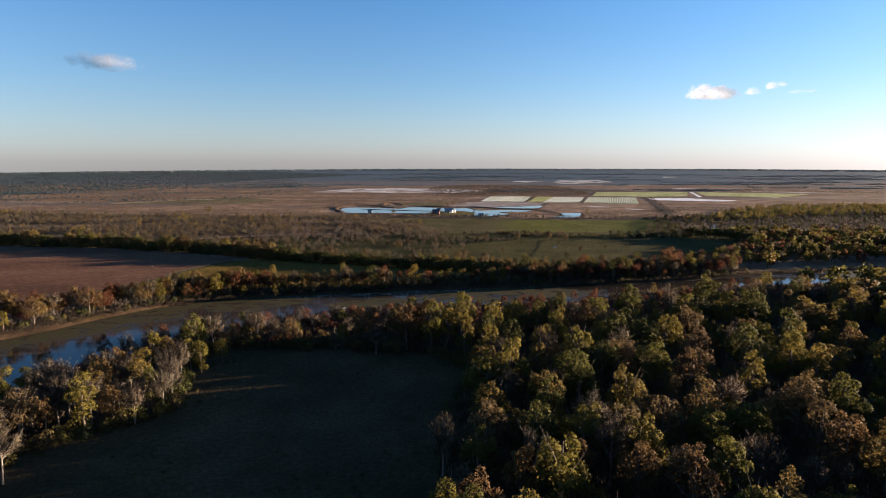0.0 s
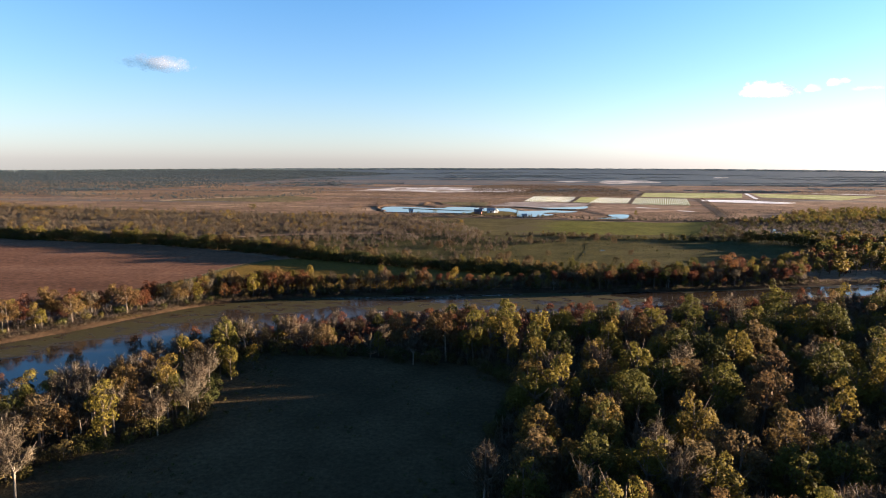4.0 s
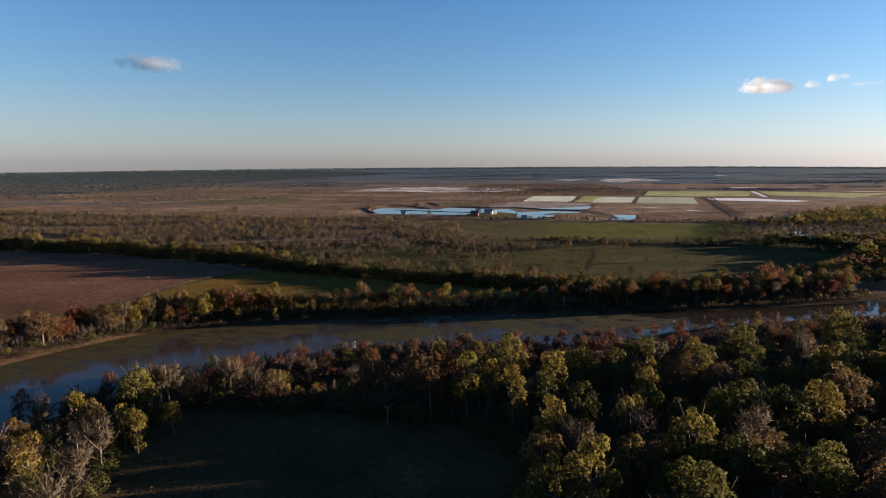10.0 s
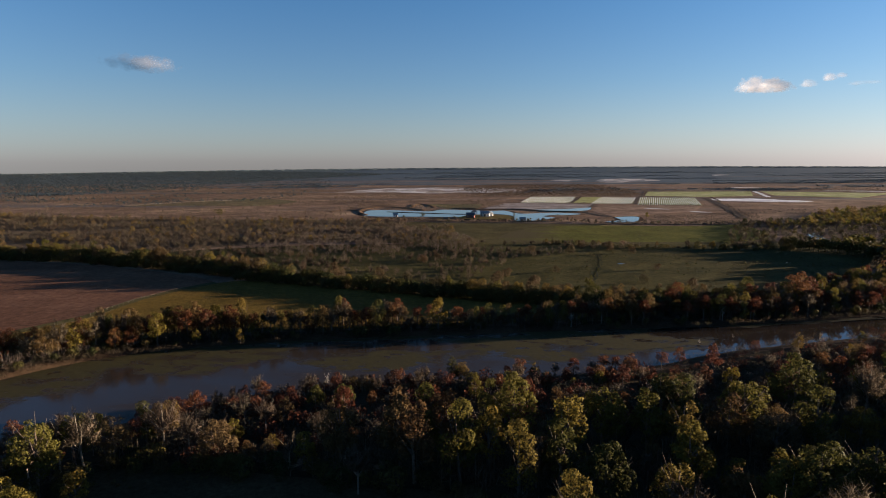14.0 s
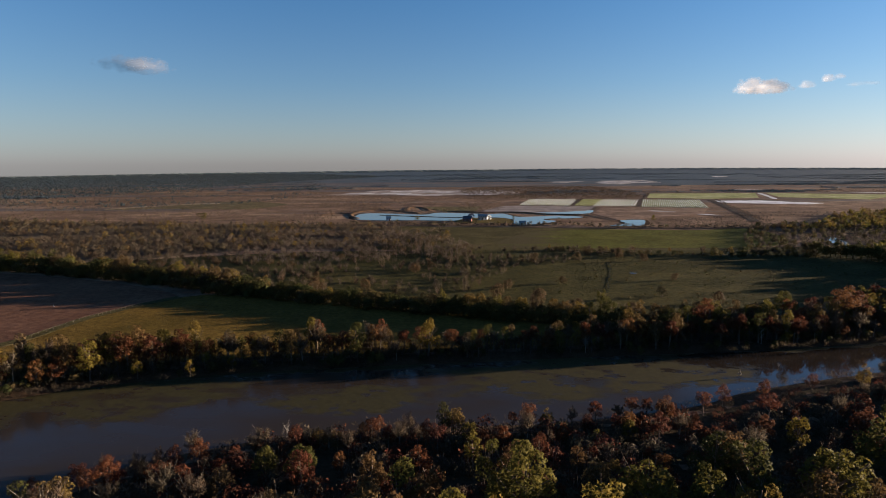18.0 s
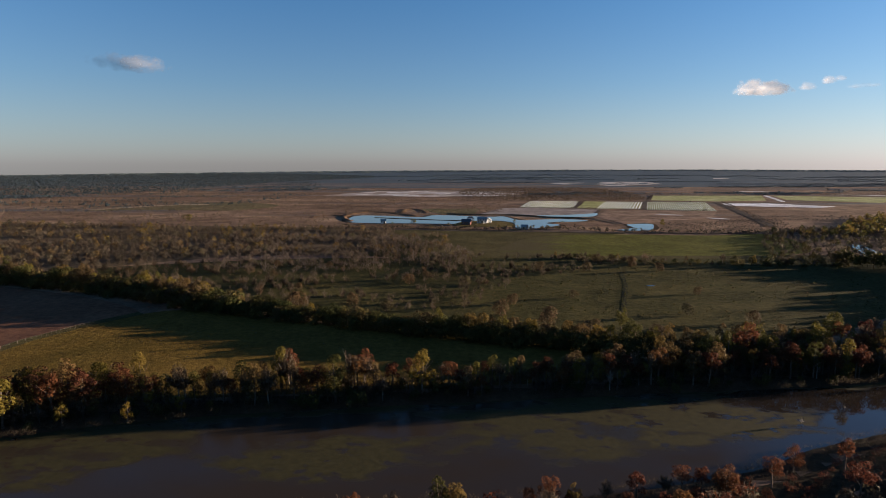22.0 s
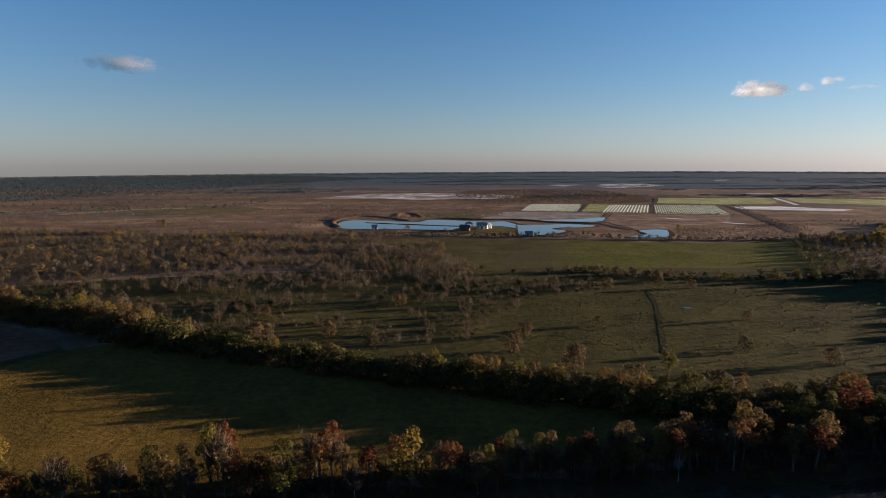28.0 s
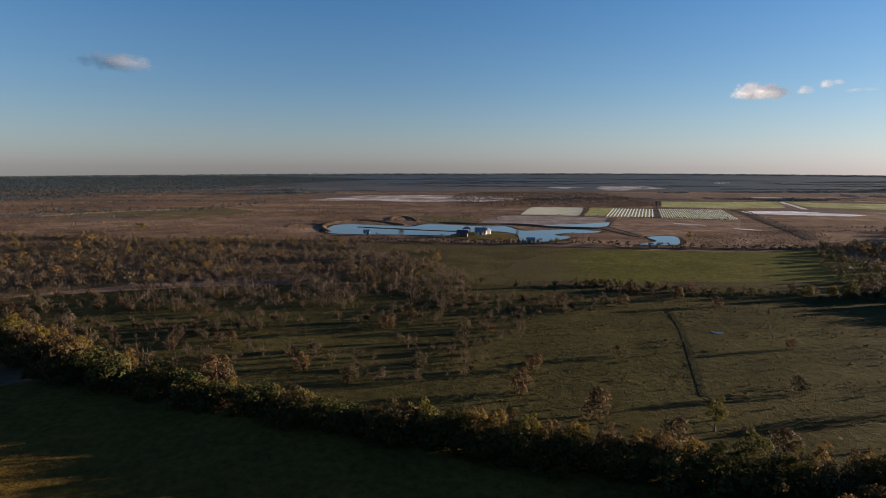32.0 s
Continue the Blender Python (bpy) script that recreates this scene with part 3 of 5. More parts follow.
def twig_crown(rng, h, w, n, low=False, wide=1.0):
    """Thin bare twigs fanning out of forks: long narrow blades."""
    m = 18
    a, f = np.arange(m) * 2.4 + rng.uniform(-0.3, 0.3, m), np.sqrt(rng.uniform(0.02, 1, m))
    foot = np.zeros((m, 3))
    foot[:, 2] = h * (rng.uniform(0.02, 0.3, m) if low else rng.uniform(0.26, 0.5, m))
    tip = np.c_[np.cos(a) * f * w * 0.42, np.sin(a) * f * w * 0.42, h * (0.92 - 0.34 * f * f) * rng.uniform(0.82, 1.02, m)]
    if low:
        tip[:, 2] *= rng.uniform(0.35, 1.0, m)
    # limbs as slim blades that arch outward, twigs fanning off them
    mid = foot + (tip - foot) * (0.62, 0.62, 0.45) + rng.normal(0, w * 0.03, (m, 3))
    k = np.concatenate([np.arange(m), np.arange(m), rng.integers(0, m, n - 2 * m)])
    t = rng.uniform(0.05 if low else 0.25, 0.9 if low else 1.0, n)[:, None]
    s = np.where(t < 0.5, foot[k] + (mid - foot)[k] * t * 2, mid[k] + (tip - mid)[k] * (t * 2 - 1))
    s += rng.normal(0, w * 0.03, (n, 3))
    limb = (tip - mid)[k]
    d = limb / np.linalg.norm(limb, axis=1)[:, None] * 0.8 + rng.normal(0, 0.62, (n, 3))
    d[:, 2] += 0.7 if low else 0.2
    d /= np.linalg.norm(d, axis=1)[:, None]
    e = s + d * (w * (rng.uniform(0.1, 0.3, n) if low else rng.uniform(0.06, 0.17, n)))[:, None]
    s[:m], e[:m], s[m:2 * m], e[m:2 * m] = foot, mid, mid, tip
    d[:2 * m] = (e - s)[:2 * m] / np.linalg.norm((e - s)[:2 * m], axis=1)[:, None]
    side = np.cross(d, rng.normal(0, 1, (n, 3)))
    side /= np.linalg.norm(side, axis=1)[:, None]
    wd = rng.uniform(0.03, 0.075, n)[:, None] * wide
    wd[:2 * m] *= 0.5 if low else 1.5
    v = np.stack([s + side * wd, s - side * wd, e], 1).reshape(-1, 3)
    soft = v - (0, 0, h * 0.45) + rng.normal(0, h * 0.12, v.shape)
    soft /= np.linalg.norm(soft, axis=1)[:, None]
    return v, np.arange(3 * n).reshape(n, 3), soft


def crown_arrays(kind, rng, h, w, n, size):
    if kind == "bare":
        return twig_crown(rng, h, w, n)
    if kind == "sprig":
        return twig_crown(rng, h, w, n, True, size)
    make = {"broad": lobes_broad, "tall": lobes_tall, "crest": lobes_crest, "bush": lobes_bush}[kind]
    count = {"broad": 42, "tall": 15, "crest": 17, "bush": 7}[kind]
    p, d = crown_points(rng, make(rng, h, w, count), n)
    return leaf_clumps(rng, p, d, size)


def tree_kind(name, kind, seed, h, w, n, size, mat, bark, label, category, fork=0.4, limbs=6, thick=0.022):
    """One tree: an Empty at its foot, a trunk with limbs, a crown."""
    rng = np.random.default_rng(seed)
    root = new(name)
    root.empty_display_size = 0.5
    tagged(root, label, category, kind="thing")
    if kind == "bush":
        part("trunk", trunk_mesh(rng, h * 0.8, w, 0.3, 5, bark, 0.02), root)
    else:
        part("trunk", trunk_mesh(rng, h, w, fork, limbs, bark, thick), root)
    v, f, soft = crown_arrays(kind, rng, h, w, n, size)
    part("crown", mesh_np("crown", v, f, mat, None, True, soft), root)
    return root


OAKS = [tree_kind("oak_tree" if i < 3 else "elm_tree", "broad", 10 + i, 16, w, int(n * 2.1), 0.38, M_OLIVE, M_BARK, "olive-green broad-crowned oak turning brown in the river wood" if i < 3 else "olive-brown round-headed elm in the river wood", "tree")
        for i, (w, n) in enumerate([(10, 1700), (11, 1900), (8.5, 1350), (11.5, 2000), (7.5, 1100), (9, 1500)])]
SLIM = [tree_kind("ash_tree", "tall", 30 + i, 15, 7, 1900, 0.36, M_OLIVE, M_BARK, "slender olive-brown hardwood tree in the river wood", "tree") for i in range(3)]
CYPRESS = [tree_kind("cypress_tree", "crest", 40 + i, 14, w, 1700, 0.36, M_RUST, M_BARK, "rust-red bald cypress in autumn leaf at the water", "tree", 0.45) for i, w in enumerate((7, 8, 6.5))]
MAPLES = [tree_kind("maple_tree", "broad", 50 + i, 13, 8.5, 1900, 0.37, M_RUST, M_BARK, "russet-leaved maple at the edge of the river", "tree") for i in range(2)]
GOLDS = [tree_kind("hickory_tree", "broad", 60 + i, 14, 7.5, 1700, 0.42, M_GOLD, M_BARK, "yellow-leaved hickory among darker trees", "tree") for i in range(2)]
TAWNIES = [tree_kind("pecan_tree", "broad", 65 + i, 15, w, 2600, 0.37, M_TAWNY, M_BARK, "tawny orange-brown hardwood in the river wood", "tree") for i, w in enumerate((9.5, 8, 10.5))]
BARES = [tree_kind("bare_tree", "bare", 70 + i, 15, 9, 2000, 0, M_TWIG, M_PALEBARK, "leafless grey tree with a pale trunk and fine twigs", "bare tree", 0.42, 9, 0.015) for i in range(4)]
SNAGS = [tree_kind("dead_tree", "bare", 75 + i, 10, 4.5, 160, 0, M_SNAG, M_SNAG, "bleached dead tree standing in shade on the far bank", "dead tree", 0.5, 7, 0.018) for i in range(2)]
BUSHES = [tree_kind("bush", "bush", 80 + i, 5, 6, 900, 0.33, M_HEDGE, M_BARK, "dense olive-green hedge bush", "bush") for i in range(3)]
BROWNS = [tree_kind("bush", "bush", 100 + i, 5, 5.4, 800, 0.32, M_BROWN, M_BARK, "round russet-brown bush standing in grazed pasture", "bush") for i in range(2)]
SCRUBS = [tree_kind("scrub_tree", "bush", 90 + i, 5.6, 4.0, 560, 0.28, M_SCRUB, M_BARK, "thin brown-leaved young tree standing in rough pasture", "small tree") for i in range(1)]
SCRUBS += [tree_kind("sapling", "sprig", 95 + i, 6.0, 4.4, 1300, 0.42, M_SPRIG, M_BARK, "leafless twiggy sapling standing in rough pasture", "small tree", 0.25, 1, 0.012) for i in range(5)]
KINDS = {"oak": OAKS, "slim": SLIM, "cypress": CYPRESS, "maple": MAPLES, "gold": GOLDS, "bare": BARES, "bush": BUSHES, "brown": BROWNS, "snag": SNAGS, "tawny": TAWNIES, "scrub": SCRUBS}
used = set()
pick = random.Random(7)


def plant(kind, x, y, scale=1.0, z=0.0, group=""):
    """Stands one more tree of a kind at a place; the first use of a shape moves the original there."""
    k = pick.randrange(len(KINDS[kind]))
    src = KINDS[kind][k]
    m = Matrix.LocRotScale((x, y, z), Euler((0, 0, pick.uniform(0, 6.28))), Vector((scale, scale, scale * pick.uniform(0.92, 1.08))))
    if (kind, k) not in used:
        used.add((kind, k))
        src.matrix_basis = m
        ob = src
    else:
        ob = copy_thing(src, Matrix.Identity(4))
        ob.matrix_basis = m
    if group:
        ob["group"] = group
    return ob


def spread(poly, gap, seed, jitter=0.38):
    """Places spread unevenly, about gap metres apart, inside an outline."""
    rng = np.random.default_rng(seed)
    lo, hi = poly.min(0), poly.max(0)
    gx, gy = np.meshgrid(np.arange(lo[0], hi[0], gap), np.arange(lo[1], hi[1], gap * 0.87))
    gx = gx + (np.arange(gx.shape[0]) % 2)[:, None] * gap * 0.5
    x = (gx + rng.uniform(-jitter, jitter, gx.shape) * gap).ravel()
    y = (gy + rng.uniform(-jitter, jitter, gy.shape) * gap).ravel()
    ok = inside(x, y, poly)
    return np.c_[x[ok], y[ok]]


def along(line, step, seed, wide):
    rng = np.random.default_rng(seed)
    out, need = [], 0.0
    for (ax, ay), (bx, by) in zip(line, line[1:]):
        d = math.hypot(bx - ax, by - ay)
        t = need
        while t < d:
            o = rng.uniform(-wide, wide)
            out.append((ax + (bx - ax) * t / d - (by - ay) / d * o, ay + (by - ay) * t / d + (bx - ax) / d * o))
            t += step * rng.uniform(0.6, 1.4)
        need = t - d
    return out


# shapes for joined far woods: (kind, height, width, leaves, leaf size)
def stuff_shapes(kind, seeds, h, w, n, size, stem=True, lift=0.0):
    out = []
    for s in seeds:
        rng = np.random.default_rng(s)
        v, f, soft = crown_arrays(kind, rng, h, w, n, size)
        if lift:
            soft = soft * (1 - lift) + np.array((0, 0, lift))
            soft /= np.linalg.norm(soft, axis=1)[:, None] + 1e-9
        if stem:
            a, b = tube((0, 0, -0.2), (0, 0, h * 0.75), h * 0.02, h * 0.008, 4)
            v, f = joined([(v, f), (a, b)])
            side = a * (1, 1, 0)
            soft = np.concatenate([soft, side / np.linalg.norm(side, axis=1)[:, None]])
        out.append((v, f, soft))
    return out


def joined_wood(name, pts, shapes, mat, seed, lo, hi, label, category, tint=(0, 1)):
    """Many trees as one object: what nobody could count."""
    rng = np.random.default_rng(seed)
    vs, fs, ts, ns, n = [], [], [], [], 0
    for x, y in pts:
        v, f, soft = shapes[rng.integers(len(shapes))]
        a, s = rng.uniform(0, 6.283), rng.uniform(lo, hi)
        c, d = math.cos(a) * s, math.sin(a) * s
        vs.append(np.c_[v[:, 0] * c - v[:, 1] * d + x, v[:, 0] * d + v[:, 1] * c + y, v[:, 2] * s])
        ns.append(np.c_[soft[:, 0] * c - soft[:, 1] * d, soft[:, 0] * d + soft[:, 1] * c, soft[:, 2] * s] / s)
        fs.append(f + n)
        ts.append(np.full(len(v), rng.uniform(*tint)))
        n += len(v)
    me = mesh_np(name, np.concatenate(vs), np.concatenate(fs), mat, np.concatenate(ts), True, np.concatenate(ns))
    return tagged(new(name, me), label, category, kind="stuff")


# ---- the wood in the river bend ----
rng0 = np.random.default_rng(21)
far_pts = {"o": [], "b": [], "r": []}
# single trees that stand out from the canopy
STANDING = {
    # second to fifth oaks are added to keep sun streaks off the clearing
    "oak": [(20, 138, 1.2), (14, 150, 0.9), (17, 160, 0.95), (25, 172, 0.9), (13, 120, 0.95), (46, 207, 0.95), (76, 208, 1.1), (67, 169, 1.1), (90, 190, 1.1), (61, 115, 1.05), (81, 132, 1.0), (100, 145, 1.1), (81, 113, 1.1), (27, 126, 1.0),
            (60, 145, 1.05), (134, 223, 1.0), (38, 192, 0.9), (9, 99, 0.9), (53, 90, 0.95), (34, 166, 0.9), (61, 187, 0.9), (41, 177, 0.95), (-29, 209, 0.6), (3, 215, 0.5)],
    "tawny": [(27, 95, 0.95), (16, 91, 0.95), (38, 92, 0.9), (72, 143, 0.95), (-9, 180, 1.1), (45, 166, 0.9), (55, 194, 0.9), (-15, 204, 0.7), (49, 208, 0.85), (34, 150, 0.95)],
    "gold": [(5, 184, 1.05), (21, 186, 1.15), (-74, 162, 0.75), (-67, 169, 0.65), (69, 223, 0.6)],
    "bare": [(2, 103, 0.95), (62, 95, 1.1), (46, 92, 0.95), (35, 114, 1.1), (93, 163, 1.0), (-19, 176, 0.75), (-79, 156, 0.8), (-56, 187, 0.75), (-85, 101, 1.05), (-94, 164, 0.85), (-92, 148, 0.95), (-58, 197, 0.6)],
    "slim": [(-77, 140, 0.95), (-81, 121, 0.95), (-70, 160, 0.7)],
    "maple": [(-125, 143, 0.6), (-117, 161, 0.6), (-107, 174, 0.6), (-95, 189, 0.55), (-50, 213, 0.55), (-63, 205, 0.6), (-7, 211, 0.55), (16, 216, 0.55), (-33, 219, 0.5), (-28, 206, 0.65)],
    "cypress": [(42, 225, 0.6), (70, 236, 0.6)],
}
LANDMARKS = [(k, *p) for k, rows in STANDING.items() for p in rows]
for k, x, y, s in LANDMARKS:
    plant(k, x, y, s, group="river-bend wood")
wood_spots = np.concatenate([[p for p in spread(WOODS, 7.6, 5) if p[0] > -58], [p for p in spread(WOODS, 5.4, 6) if p[0] <= -58]])
for x, y in wood_spots:
    if bool(inside(x, y, CLEARING)) or min(math.hypot(x - l[1], y - l[2]) for l in LANDMARKS) < 5.5:
        continue
    shore = float(edge_dist(np.array(x), np.array(y), RIVER))
    u, s = rng0.random(), rng0.uniform(0.92, 1.15) if rng0.random() < 0.3 else rng0.uniform(0.48, 0.76)
    west = x < -60
    if shore < 15 and x > 52:
        continue
    if shore < (16 if x < 30 else 26):
        kind = "cypress" if u < 0.45 else "maple" if u < 0.72 else "bare" if u < 0.93 else "oak"
        s *= 0.5
    elif shore < 42 and not west:
        kind = "maple" if u < 0.24 else "bare" if u < 0.50 else "cypress" if u < 0.70 else "slim" if u < 0.76 else "tawny" if u < 0.86 else "oak"
        s *= 0.6
    elif west:
        kind = "bare" if u < 0.64 else "oak" if u < 0.72 else "slim" if u < 0.88 else "tawny" if u < 0.97 else "gold"
        s = rng0.uniform(0.68, 0.98)
    else:
        kind = "oak" if u < (0.55 if s > 0.9 else 0.24) else "bare" if u < 0.68 else "tawny" if u < 0.78 else "slim" if u < 0.96 else "gold"
    this_side = y > 66 and abs(x) < 20 + 0.8 * (y + 10)
    if this_side and x < 175:
        plant(kind, x, y, s, group="river-bend wood")
    else:
        far_pts["b" if kind == "bare" else "r" if kind in ("cypress", "maple") else "o"].append((x, y))
SHORE = [(-112, 140), (-101, 165), (-86, 186), (-68, 202), (-50, 213), (-22, 223), (22, 227), (58, 237), (77, 246), (112, 260), (170, 272)]
for x, y in along(SHORE, 2.7, 51, 5.5):
    u = rng0.random()
    if x > 52 and rng0.random() < 0.65:
        continue
    plant("maple" if u < 0.3 else "cypress" if u < 0.6 else "bare" if u < 0.93 else "oak", x, y, rng0.uniform(0.3, 0.52), group="near bank trees")
S_OAK = stuff_shapes("broad", range(200, 205), 15, 10, 260, 1.5)
S_FINE = stuff_shapes("broad", range(205, 209), 15, 10, 750, 0.8)
S_BARE = stuff_shapes("bare", range(210, 213), 14, 8, 240, 0)
S_RUST = stuff_shapes("tall", range(220, 223), 13, 7, 230, 1.2)
joined_wood("wood_beyond", far_pts["o"], S_OAK, M_OLIVE_S, 1, 0.75, 1.2, "olive-brown hardwoods of the river-bend wood", "woodland")
joined_wood("bare_wood_beyond", far_pts["b"], S_BARE, M_TWIG_S, 2, 0.75, 1.1, "leafless trees of the river-bend wood", "woodland")

# ---- trees along the far bank ----
BANK = [(-300, 122), (-207, 172), (-162, 210), (-143, 234), (-122, 254), (-89, 267), (-48, 276), (5, 284), (60, 292), (112, 300), (180, 318)]


plant("gold", -10, 280, 0.95, group="far bank trees")
for k, x, y, s in (("gold", 64, 294, 0.42), ("gold", 118, 299, 0.5), ("gold", -76, 261, 0.36), ("gold", -66, 266, 0.36), ("gold", -90, 259, 0.42), ("maple", 83, 303, 1.0), ("maple", -46, 284, 0.85), ("maple", -26, 286, 0.8),
                   ("cypress", -74, 268, 0.7), ("maple", -105, 262, 0.85), ("cypress", 134, 310, 1.15), ("maple", 142, 316, 1.1), ("snag", 39, 284, 0.6), ("snag", 98, 294, 0.6)):
    plant(k, x, y, s, group="far bank trees")
for i, (x, y) in enumerate(along(BANK, 1.75, 4, 5.0)):
    if math.hypot(x + 10, y - 279) < 6.5:
        continue
    u, s = rng0.random(), rng0.uniform(0.6, 0.95)
    if x < -84:
        kind = "oak" if u < 0.08 else "tawny" if u < 0.30 else "maple" if u < 0.52 else "gold" if u < 0.68 else "bare" if u < 0.78 else "slim" if u < 0.90 else "cypress"
    else:
        kind = "cypress" if u < 0.38 else "bare" if u < 0.64 else "slim" if u < 0.86 else "tawny" if u < 0.92 else "maple"
        s *= 0.84 if x < -8 else 0.62 if x < 30 else 0.84 if x < 70 else 0.78
    plant(kind, x, y, s, group="far bank trees")

S_REED = stuff_shapes("sprig", range(300, 304), 2.6, 3.2, 60, 0.45, False)
S_LOW = stuff_shapes("bush", range(240, 245), 4.5, 5, 22, 1.5, False)
S_BUSH = stuff_shapes("bush", range(280, 285), 5, 6, 280, 0.6)
S_SCRUB = stuff_shapes("bush", range(230, 236), 6, 5, 90, 0.75)
joined_wood("bank_bushes", [(x + 1, y - 2.5) for x, y in along(BANK, 2.2, 41, 5.0) if x < -90 or x > 55 or rng0.random() < 0.6], S_BUSH, M_SHADED_S, 41, 0.3, 0.75, "olive and brown bushes under the far bank trees", "bushes")
S_FEATHER = stuff_shapes("sprig", range(310, 315), 6.6, 6.2, 110, 1.15)
joined_wood("bank_undergrowth", along(BANK, 0.75, 47, 5.0), S_FEATHER, M_GREY_S, 47, 0.5, 1.1, "grey-brown leafless undergrowth between the far bank trees", "undergrowth")
inner = [p for p in spread(WOODS, 4.4, 48, 0.5) if p[1] > 72 and abs(p[0]) < 25 + 0.8 * p[1] and not bool(inside(p[0], p[1], CLEARING))]
depth = [float(edge_dist(p[0], p[1], RIVER)) for p in inner]
joined_wood("wood_undergrowth", [p for p, d in zip(inner, depth) if d > 40 and p[0] > -55], S_FEATHER, M_TWIG_S, 48, 0.85, 1.45, "grey leafless undergrowth filling the river-bend wood", "undergrowth")
joined_wood("shore_undergrowth", [p for p, d in zip(inner, depth) if (d <= 40 or p[0] <= -55) and (p[0] < 52 or d > 15)], S_FEATHER, M_GREY_S, 55, 0.4, 0.9, "low leafless undergrowth of the wood towards the river", "undergrowth")
S_LOWBUSH = stuff_shapes("bush", range(340, 345), 4.2, 4.6, 170, 0.42, False)
low = np.random.default_rng(56).random(len(inner))
band = [(p, d, u) for p, d, u in zip(inner, depth, low) if d < 40 and p[0] > -62]
joined_wood("rust_thicket", [p for p, d, u in band if u < 0.5 and (p[0] < 52 or d > 14)], S_LOWBUSH, M_RUST_S, 57, 0.6, 1.25, "dull rust-red thicket along the near bank", "thicket", (0.5, 0.8))
joined_wood("brown_thicket", [p for p, d, u in band if u >= 0.5 and (p[0] < 52 or d > 14)], S_LOWBUSH, M_SCRUB_S, 58, 0.6, 1.2, "brown thicket along the near bank", "thicket")
joined_wood("low_shore_thicket", [(p[0] + k, p[1] + k) for p, d, u in band if p[0] >= 52 and d <= 16 for k in (-1.2, 1.0)], S_LOWBUSH, M_RUST_S, 59, 0.25, 0.5, "low dark red-brown brush on the flat near shore", "brush", (0.6, 0.8))
joined_wood("bank_reeds", along(FAR_BANK[1:13], 0.42, 43, 4.5), S_REED, M_SCRUB_S, 43, 0.6, 1.3, "tan and brown reeds and weeds along the far water edge", "reeds")
joined_wood("bank_weeds", along([(x - 2, y + 2) for x, y in FAR_BANK[1:9]], 0.23, 53, 4.5), S_REED, M_SPRIG_S, 53, 0.4, 0.9, "russet-brown weeds covering the far mud bank", "weeds")
joined_wood("east_shore_scrub", along([(58, 238), (77, 248), (112, 262), (170, 274)], 0.5, 54, 7.0), S_REED, M_SCRUB_S, 54, 0.6, 1.3, "low dark scrub on the flat near shore", "scrub")
joined_wood("near_bank_reeds", along([(x, y - 2.5) for x, y in reversed(NEAR_BANK[1:14])], 0.5, 44, 3.0), S_REED, M_SCRUB_S, 44, 0.35, 0.85, "brown weeds along the near water edge", "reeds")
for x, y in along([tuple(p) for p in CLEARING[6:62]], 3.4, 42, 2.5):
    if y > 85:
        plant("bush", x, y, rng0.uniform(0.5, 1.1), group="clearing edge bushes")

EAST = smooth([(70, 300), (112, 302), (180, 322), (300, 345), (600, 380), (700, 560), (520, 680), (300, 645), (264, 630), (236, 588), (210, 538), (184, 470), (214, 466), (244, 446), (248, 418), (200, 372), (136, 332), (100, 318)])
pts = np.array([p for p in spread(EAST, 7.5, 8) if np.hypot(p[0] - 270, (p[1] - 527) * 0.3) > 7])
lab = rng0.random(len(pts))
near_e = (pts[:, 0] < 200) & (pts[:, 1] < 385)
for (x, y), u in zip(pts[near_e], lab[near_e]):
    plant("oak" if u < 0.4 else "cypress" if u < 0.55 else "bare" if u < 0.8 else "slim" if u < 0.92 else "maple", x, y, rng0.uniform(0.5, 0.72) if y < 325 else rng0.uniform(0.45, 0.78), group="east wood")
north = pts[:, 1] > 466
joined_wood("low_east_wood", pts[north], S_SCRUB, M_SCRUB_S, 23, 0.4, 0.85, "low brown-olive wood closing the green pasture", "woodland")
# these oaks and the wood edge below take the shade-darkened olive
joined_wood("low_east_oaks", pts[north][::4], stuff_shapes("broad", range(355, 359), 15, 10, 120, 1.7), M_SHADED_S, 24, 0.26, 0.44, "small olive oaks in the low wood by the green pasture", "woodland")
far_e, lab_e = pts[~near_e & ~north], lab[~near_e & ~north]
joined_wood("east_wood", far_e[lab_e < 0.55], S_OAK, M_OLIVE_S, 3, 0.5, 0.9, "olive and brown hardwoods of the wood east of the pasture", "woodland")
joined_wood("east_wood_edge", along([(250, 422), (250, 442), (234, 458), (216, 472)], 2.6, 31, 5), S_OAK, M_SHADED_S, 32, 0.5, 0.76, "tall olive oaks along the edge of the east wood", "woodland")
joined_wood("bare_east_wood", far_e[(lab_e >= 0.55) & (lab_e < 0.85)], S_BARE, M_TWIG_S, 4, 0.5, 0.85, "leafless trees of the wood east of the pasture", "woodland")
joined_wood("rust_east_wood", far_e[lab_e >= 0.85], S_RUST, M_RUST_S, 5, 0.5, 0.85, "rust-red trees of the wood east of the pasture", "woodland")

joined_wood("weed_islet", spread(smooth([(-146, 217), (-140, 223), (-133, 222), (-138, 217)], 3), 1.1, 49), S_REED, M_OLIVE_S, 49, 0.35, 0.6, "low yellow-green islet of weed in the river", "islet", (0.3, 0.5))
for x, y, s in ((79, 268, 0.32), (94, 276, 0.26), (-38, 228, 0.5), (14, 231, 0.45)):
    plant("snag", x, y, s, -2.0, group="drowned snags")

